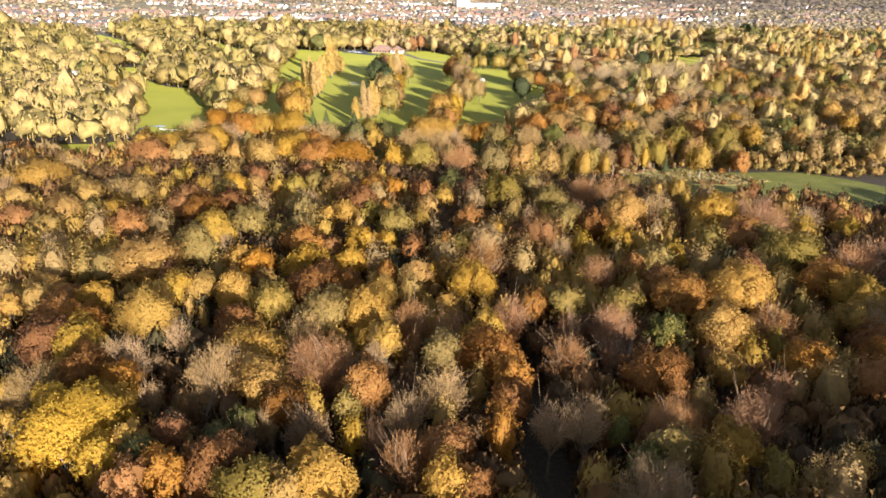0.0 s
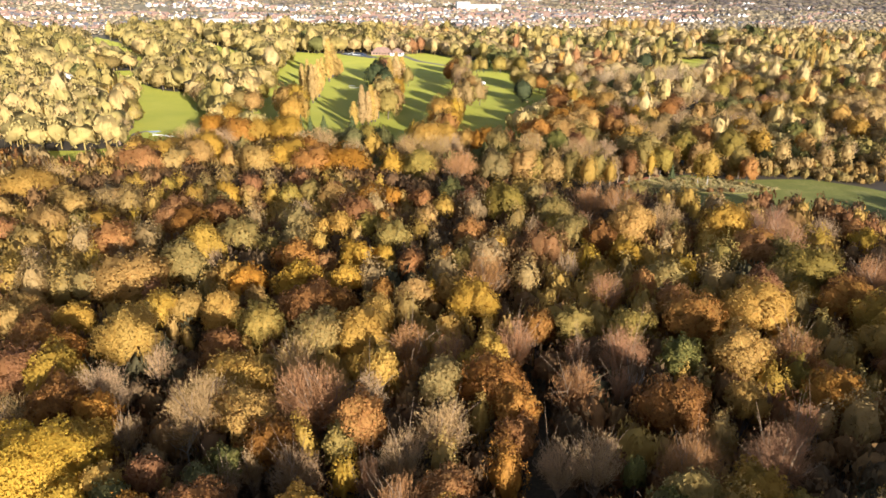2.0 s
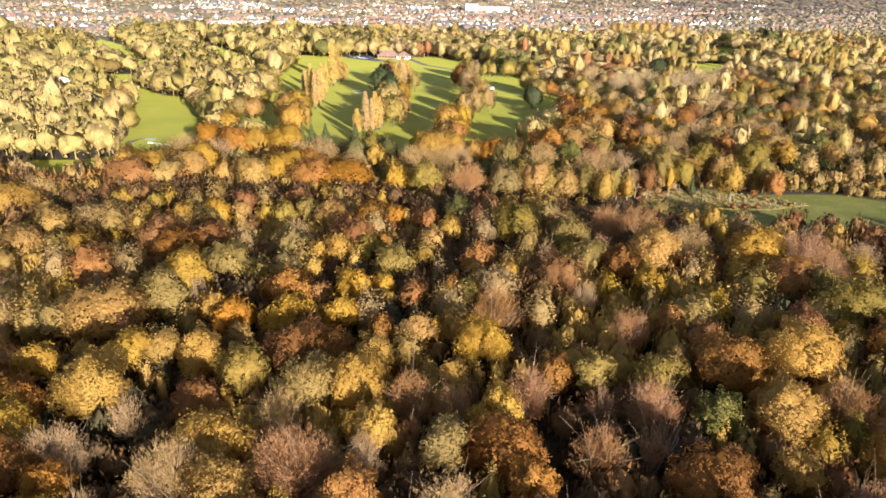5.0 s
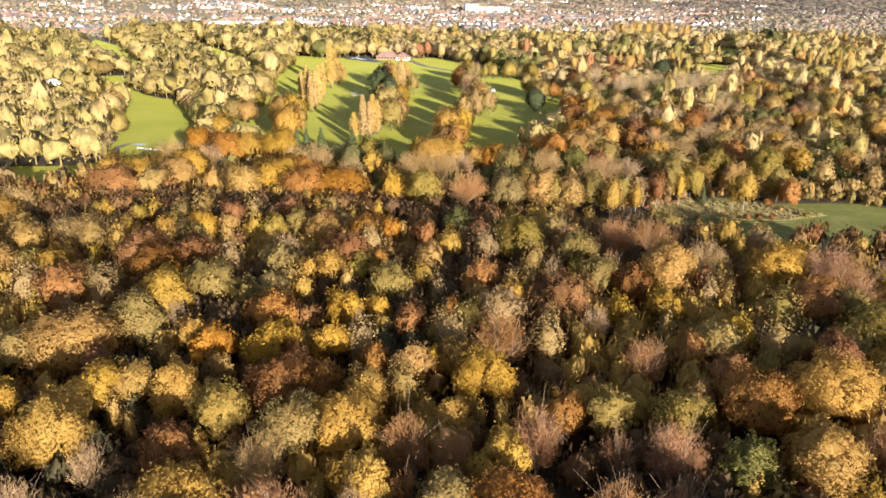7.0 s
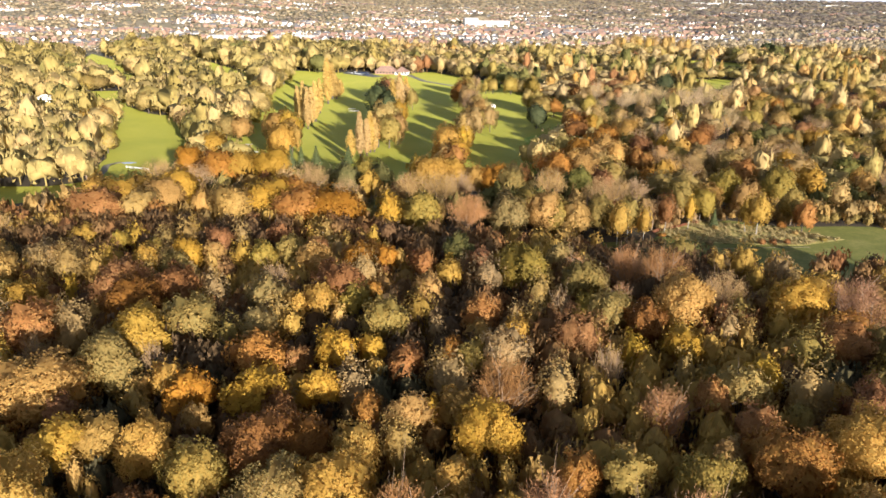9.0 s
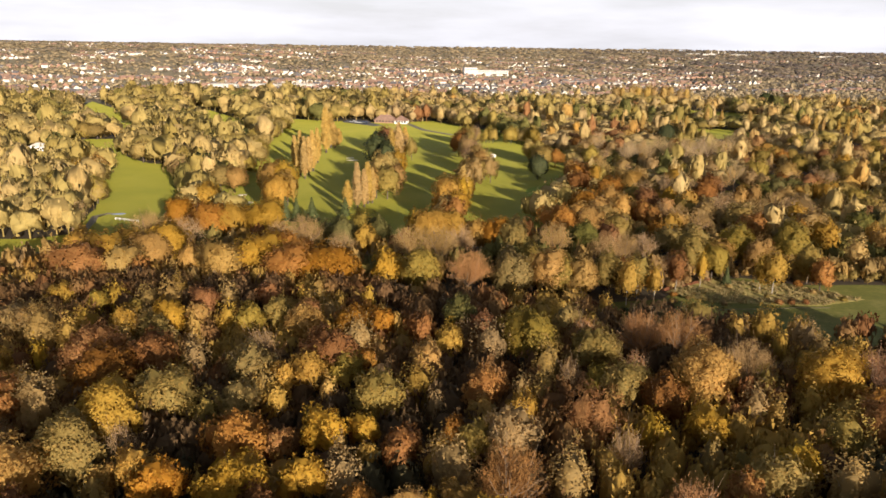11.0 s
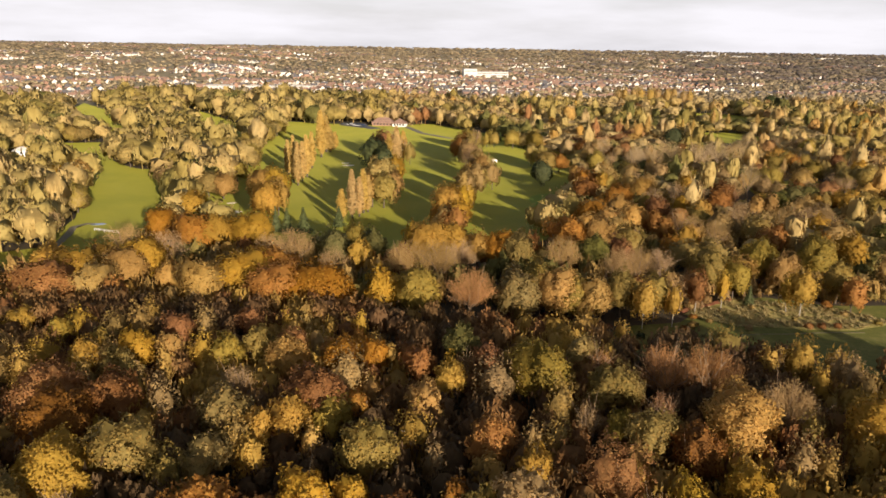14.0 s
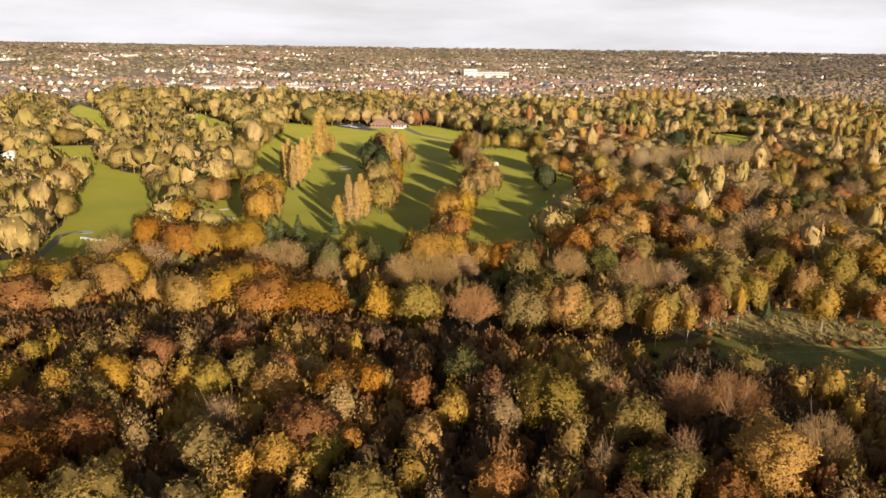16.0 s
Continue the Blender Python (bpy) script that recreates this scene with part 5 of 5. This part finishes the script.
# ---------------------------------------------------------------- buildings of note
WHITE = plain("white_paint", (0.80, 0.78, 0.74), 0.6, 0.05, 1.0)
CLADDING = plain("pale_cladding", (0.52, 0.49, 0.45), 0.7, 0.12, 0.15)
TARMAC = plain("tarmac_grey", (0.10, 0.10, 0.10), 0.9, 0.25, 0.6)
GRAVEL = plain("pale_gravel", (0.22, 0.19, 0.13), 0.95, 0.25, 1.2)
TRODDEN = plain("trodden_earth", (0.15, 0.13, 0.06), 0.95, 0.3, 0.6)
TIMBER = plain("weathered_timber", (0.16, 0.12, 0.09), 0.85, 0.3, 3.0)


def solid(name, parent, material, x0, x1, y0, y1, z0, z1, label=""):
    return part(name, mesh_of(name, *box(x0, x1, y0, y1, z0, z1), material), parent, None, label)


def hip_roof(name, parent, material, x0, x1, y0, y1, z, rise, over=0.6):
    """A hipped roof with an eaves board."""
    x0, x1, y0, y1 = x0 - over, x1 + over, y0 - over, y1 + over
    k = min(x1 - x0, y1 - y0) / 2
    v = [(x0, y0, z), (x1, y0, z), (x1, y1, z), (x0, y1, z), (x0, y0, z + 0.3), (x1, y0, z + 0.3), (x1, y1, z + 0.3), (x0, y1, z + 0.3)]
    if x1 - x0 >= y1 - y0:
        v += [(x0 + k, (y0 + y1) / 2, z + rise), (x1 - k, (y0 + y1) / 2, z + rise)]
        f = [(4, 5, 9, 8), (5, 6, 9), (6, 7, 8, 9), (7, 4, 8)]
    else:
        v += [((x0 + x1) / 2, y0 + k, z + rise), ((x0 + x1) / 2, y1 - k, z + rise)]
        f = [(4, 5, 8), (5, 6, 9, 8), (6, 7, 9), (7, 4, 8, 9)]
    f += [(3, 2, 1, 0), (0, 1, 5, 4), (1, 2, 6, 5), (2, 3, 7, 6), (3, 0, 4, 7)]
    return part(name, mesh_of(name, v, f, material), parent)


def windows_along(root, x0, x1, y, z, n, w=1.6, h=1.3):
    for i in range(n):
        cx = x0 + (i + 0.5) * (x1 - x0) / n
        solid("window", root, GLASS, cx - w / 2, cx + w / 2, y - 0.08, y + 0.08, z - h / 2, z + h / 2)


club = tagged(new("clubhouse"), "white golf clubhouse with red tiled hipped roofs", "building")
club.matrix_basis = pose(-60, 852, 0, 0, 0, -8)
solid("wall", club, WALLS[1], -18, 4, 0, 11, -0.3, 3.0)
hip_roof("roof", club, ROOFS[0], -18, 4, 0, 11, 3.0, 5.2)
solid("wall", club, WHITE, 4, 17, -3, 9, -0.3, 3.0)
hip_roof("roof", club, ROOFS[0], 4, 17, -3, 9, 3.0, 5.0)
windows_along(club, -17, 3, 0, 1.9, 6, 1.9, 1.5)
windows_along(club, 5, 16.5, -3, 1.9, 4, 2.0, 1.8)
ch = part("chimney", CHIMNEY, club)
ch.location = (-6, 7, 8.2)

villa = tagged(new("house"), "white rendered house among golden trees by the fairway", "house")
villa.matrix_basis = pose(-296, 604, 0, 0, 0, 14)
solid("wall", villa, WHITE, -5.5, 5.5, -4, 4, -0.3, 5.4)
hip_roof("roof", villa, WALLS[0], -5.5, 5.5, -4, 4, 5.4, 2.6)
windows_along(villa, -5, 5, -4, 1.6, 3)
windows_along(villa, -5, 5, -4, 4.1, 3)

store = tagged(new("warehouse"), "large flat-roofed white commercial building", "building")
store.matrix_basis = pose(40, 2060, ground_z(90, 2060), 0, 0, 6)
solid("wall", store, CLADDING, 0, 34, 0, 40, -3, 21, "tall white block")
solid("wall", store, CLADDING, 34, 118, 6, 50, -3, 14, "long white block")
solid("wall", store, CLADDING, 8, 70, -12, 0, -3, 8, "low white front")
for z in (5, 10.5):
    windows_along(store, 36, 116, 6, z, 14, 3.8, 2.0)
windows_along(store, 2, 33, 0, 15.5, 5, 4.0, 2.0)


def long_shed(x, y, turn, l, w, h, label):
    root = tagged(new("commercial_building"), label, "building")
    root.matrix_basis = pose(x, y, ground_z(x, y), 0, 0, turn)
    solid("wall", root, CLADDING, 0, l, 0, w, -3, h)
    hip_roof("roof", root, WALLS[0], 0, l, 0, w, h, 2.0)
    windows_along(root, 2, l - 2, 0, h * 0.55, max(4, int(l / 7)), 3.4, 1.6)


long_shed(-408, 1345, 4, 48, 18, 9, "long white two-storey commercial building")
long_shed(-352, 1392, -4, 50, 16, 7, "long low white commercial building")
long_shed(-300, 1400, -6, 62, 18, 8, "long white commercial building with pale roof")
long_shed(-170, 1218, -12, 46, 12, 6, "long white terrace at the town's edge")
long_shed(-110, 1185, -14, 40, 12, 6, "long white terrace at the town's edge")
long_shed(240, 1690, -8, 60, 24, 7, "low white commercial building with pale roof")
long_shed(330, 1640, -8, 46, 20, 7, "low white commercial building with pale roof")
for x, y, h in ((60, 3050, 14), (95, 3080, 13)):
    tower = tagged(new("apartment_tower"), "pale distant block of flats", "building")
    tower.matrix_basis = pose(x, y, ground_z(x, y), 0, 0, 10)
    solid("wall", tower, CLADDING, -6, 6, -6, 6, -3, h)
    for z in range(6, h, 6):
        windows_along(tower, -5.5, 5.5, -6, z, 3, 2.6, 1.6)
for x, y, h in ((1405, 4180, 20), (1450, 4200, 24), (1470, 4160, 18)):
    stack = tagged(new("chimney_stack"), "tall pale chimney stack on the horizon", "chimney")
    stack.location = (x, y, ground_z(x, y))
    v, fcs = [], []
    tube(v, fcs, (0, 0, -3), (0, 0, h), 3.5, 2.2, 8)
    part("shaft", mesh_of("shaft", v, fcs, CLADDING), stack)
for x, y, l in ((1250, 4400, 160), (1480, 4420, 120), (1000, 4550, 90), (1900, 4300, 140)):
    long_shed(x, y - 300, 4, l, 40, 5, "huge white shed on the far plain")


# ---------------------------------------------------------------- golf course furniture
def ring(cx, cy, a, b, turn=0.0, n=14):
    return [(cx + a * math.cos(t) * math.cos(turn) - b * math.sin(t) * math.sin(turn), cy + a * math.cos(t) * math.sin(turn) + b * math.sin(t) * math.cos(turn))
            for t in (2 * math.pi * i / n for i in range(n))]


for cx, cy, a, b in ((-68, 594, 4.0, 2.6), (-71, 604, 3.0, 2.0), (-104.5, 444.5, 4.5, 2.6), (-117, 456, 4.0, 2.4), (-111, 465, 2.6, 1.8), (-205, 872, 5, 3)):
    turf("sand_bunker", ring(cx, cy, a, b, 0.3), SAND, "pale sand bunker cut into the turf", 0.14, "bunker", 0.6, 1.5)
turf("pond", ring(-157, 415, 3.6, 2.0, 0.2), plain("pond_water", (0.20, 0.23, 0.27), 0.08, 0.1), "small pale pond on the fairway", 0.12, "pond", 0.4, 1.5)
turf("path_golf", [(-46, 850), (-40, 852), (-22, 796), (6, 757), (2, 753), (-27, 792)], GRAVEL, "pale gravel path beside the clubhouse", 0.16, "path", 0.4, 4)
turf("car_park", [(-112, 872), (-112, 856), (-76, 822), (-66, 828), (-84, 858), (-84, 874)], TARMAC, "grey tarmac car park by the clubhouse", 0.16, "car park", 0.4, 4)
turf("path_west", [(-156, 366), (-153, 366), (-160, 398), (-164, 410), (-160, 416), (-163, 417), (-167, 409), (-163, 397)], GRAVEL, "narrow worn path across the fairway", 0.13, "path", 0.5, 3)
turf("path_meadow", [(86, 293.2), (93, 294.3), (100, 294.6), (112, 296.4), (124, 297.0), (124, 297.5), (112, 296.9), (100, 295.2), (93, 294.8), (86, 293.7)], TRODDEN, "narrow trodden path along the clearing", 0.16, "path", 0.3, 3)
turf("path_glade", [(46, 273.4), (54, 276.2), (62, 279.6), (62, 280.2), (54, 276.8), (46, 273.9)], TRODDEN, "narrow trodden path through the glade", 0.16, "path", 0.3, 3)
turf("putting_green", ring(60, 480, 15, 24, 0.15, 20), turf_material("putting_green_grass", (0.12, 0.16, 0.02), (0.15, 0.19, 0.025), (0.16, 0.20, 0.03), 3.0, 0.05),
     "smooth darker golf green", 0.12, "golf green", 0.8, 4)

hut = tagged(new("shelter_hut"), "small white shelter hut on the golf course", "hut")
hut.matrix_basis = pose(33.5, 618, 0, 0, 0, 20) @ Matrix.Diagonal((0.7, 0.7, 0.8, 1))
solid("wall", hut, WHITE, -2.2, 2.2, -1.6, 1.6, -0.1, 2.3)
hip_roof("roof", hut, WALLS[0], -2.2, 2.2, -1.6, 1.6, 2.3, 1.1, 0.3)
solid("door", hut, TIMBER, -0.5, 0.5, -1.66, -1.58, 0, 2.0)

rail = tagged(new("railing"), "low white wooden railing beside the fairway", "railing")
rail.matrix_basis = pose(-153.4, 403.5, 0, 0, 0, math.degrees(math.atan2(-4.8, 12.6)))
for i in range(6):
    solid("post", rail, WHITE, i * 2.7 - 0.09, i * 2.7 + 0.09, -0.09, 0.09, -0.2, 1.15)
for z in (0.55, 1.05):
    solid("rail", rail, WHITE, 0.09, 13.4, 0.092, 0.16, z - 0.09, z + 0.09)


def car_meshes():
    v, f = [], []
    prof = [(-2.15, 0.35), (-2.2, 0.75), (-1.9, 0.92), (1.0, 0.95), (2.1, 0.8), (2.2, 0.4), (2.0, 0.25), (-2.0, 0.25)]
    for s in (-0.88, 0.88):
        v += [(x, s, z) for x, z in prof]
    n = len(prof)
    f = [tuple(range(n)), tuple(range(2 * n - 1, n - 1, -1))] + [(i, (i + 1) % n, n + (i + 1) % n, n + i) for i in range(n)]
    body = mesh_of("car_body", v, f)
    v = []
    for s, k in ((-0.8, 0.62), (0.8, -0.62)):
        v += [(-1.7, s, 0.92), (1.0, s, 0.94), (0.35, -k, 1.45), (-1.3, -k, 1.45)]
    f = [(0, 1, 2, 3), (7, 6, 5, 4), (3, 2, 6, 7), (0, 3, 7, 4), (1, 5, 6, 2)]
    cabin = mesh_of("car_cabin", v, f, GLASS)
    v, f = [], []
    tube(v, f, (0, -0.11, 0), (0, 0.11, 0), 0.32, 0.32, 10)
    f += [tuple(range(9, -1, -1)), tuple(range(10, 20))]
    return body, cabin, mesh_of("car_wheel", v, f, plain("tyre_rubber", (0.02, 0.02, 0.02), 0.9, 0.1))


CAR = car_meshes()
for m in (plain("car_paint", (0.6, 0.6, 0.6), 0.3, 0.02),):
    CAR[0].materials.append(m)
PAINT = {"white": plain("car_white", (0.78, 0.78, 0.78), 0.3, 0.02), "silver": plain("car_silver", (0.45, 0.46, 0.48), 0.3, 0.02, metal=0.6),
         "dark blue": plain("car_blue", (0.04, 0.06, 0.12), 0.3, 0.02), "grey": plain("car_grey", (0.16, 0.16, 0.17), 0.3, 0.02)}
for i in range(14):
    name = list(PAINT)[int(town_rng.integers(0, 4))]
    x, y = (-108 + 2.9 * i, 864 - 2.6 * i) if i < 9 else (-100 + 3.0 * (i - 9), 868 - 2.2 * (i - 9))
    car = tagged(new("car"), f"{name} car parked by the clubhouse", "car", "parked cars")
    car.matrix_basis = pose(x, y, 0.17, 0, 0, 48 + float(town_rng.uniform(-4, 4)))
    part("body", CAR[0], car, PAINT[name])
    part("cabin", CAR[1], car)
    for sx in (-1.35, 1.35):
        for sy in (-0.8, 0.8):
            wheel = part("wheel", CAR[2], car)
            wheel.location = (sx, sy, 0.32)


# ---------------------------------------------------------------- the clearing: bank, bushes, tussocks
def mound(name, a, b, wide, high, material, label):
    """A low uneven bank from a to b."""
    a, b = Vector(a), Vector(b)
    d = (b - a).normalized()
    side = Vector((-d.y, d.x))
    n = max(6, int((b - a).length / 0.8))
    v, f = [], []
    for i in range(n + 1):
        p = a + (b - a) * i / n
        for k in range(7):
            t = k / 6 * 2 - 1
            z = high * (1 - t * t) * (0.6 + 0.6 * noise.noise((p.x / 2, p.y / 2, t))) if 0 < i < n else 0
            q = p + side * wide * t
            v.append((q.x, q.y, max(z, 0) + 0.02 - 0.1 * abs(t)))
    for i in range(n):
        for k in range(6):
            c = i * 7 + k
            f.append((c, c + 1, c + 8, c + 7))
    return tagged(new(name, mesh_of(name, v, f, material, True)), label, "bank")


mound("earth_bank", (74, 312.5), (95, 325.5), 1.3, 1.0, BRACKEN, "low earth bank covered with rust-brown bracken")


def bush(x, y, h, r, colour, text):
    _, stem, leaves = pattern("o", 2.4, int(tree_rng.integers(0, 3)), 0.5)
    root = tagged(new("bush"), text, "bush", "bushes on the clearing")
    root.matrix_basis = pose(x, y, 0, 0, 0, float(tree_rng.uniform(0, 360))) @ Matrix.Diagonal((r / 2.4, r / 2.4, h / 11.56, 1))
    part("stems", stem, root)
    part("foliage", leaves, root, LEAF[colour])


for x, y, h, r, c in ((107.6, 298, 2.6, 1.3, "o"), (112, 298.7, 2.4, 1.2, "r"), (117, 299.6, 2.2, 1.2, "r"), (89.6, 296.6, 2.2, 1.3, "t"), (107, 305.5, 1.6, 0.9, "v"),
                      (122.4, 317.4, 3.2, 1.6, "r"), (124.7, 310.6, 1.8, 1.1, "t"), (70.5, 295.8, 1.8, 1.6, "r"), (74, 299, 2.0, 1.5, "t"), (80, 303, 1.5, 1.1, "t"),
                      (76, 306, 1.7, 1.3, "o"), (131, 303, 2.0, 1.3, "v"), (60, 282, 1.6, 1.4, "d"), (68, 286, 1.4, 1.3, "d"), (56, 290, 1.8, 1.5, "d"), (98, 316, 1.4, 1.0, "t")):
    bush(x, y, h, r, c, {"o": "small orange-leaved bush on the rough clearing", "r": "small russet bush on the rough clearing", "t": "small pale tan bush on the clearing",
                         "v": "low olive bush on the rough clearing", "d": "low dark green bramble bush in the glade"}[c])


def tussocks(name, poly, count, seed, material, size, label, z=0.1):
    """Clumps of blades, as one mesh."""
    rng = np.random.default_rng(seed)
    xs, ys = [p[0] for p in poly], [p[1] for p in poly]
    tris = []
    while len(tris) < count:
        x, y = rng.uniform(min(xs), max(xs)), rng.uniform(min(ys), max(ys))
        if not inside(poly, x, y) or noise.noise((x / 5, y / 5, 3.3)) < -0.25:
            continue
        k = 16
        a = rng.uniform(0, 2 * math.pi, k)
        s = size * rng.uniform(0.5, 1.5)
        foot = np.stack([x + np.cos(a) * s * 0.3, y + np.sin(a) * s * 0.3, np.full(k, z - 0.05)], 1)
        tip = np.stack([x + np.cos(a) * s * 0.75, y + np.sin(a) * s * 0.75, z + s * rng.uniform(0.5, 0.95, k)], 1)
        w = np.stack([-np.sin(a), np.cos(a), 0 * a], 1) * s * 0.16
        tris.append(np.stack([foot - w, foot + w, tip], 1))
    return tagged(new(name, quads_mesh(name, np.concatenate(tris), material)), label, "grass", kind="stuff")


STRAW = leaf_material("tussock_straw", (0.44, 0.34, 0.15), (0.34, 0.27, 0.10), 0.25)
FERN = leaf_material("bracken_fronds", (0.22, 0.09, 0.035), (0.16, 0.07, 0.03), 0.2)
tussocks("tussock_grass", ROUGH_STRIP, 900, 41, STRAW, 0.75, "pale tussocks of dry rough grass", 0.12)
tussocks("bracken", [(-4, 286), (2, 304), (24, 309), (44, 306), (50, 298), (39, 290), (18, 284)], 900, 43, FERN, 0.8, "rust-brown dead bracken in the glade", 0.05)
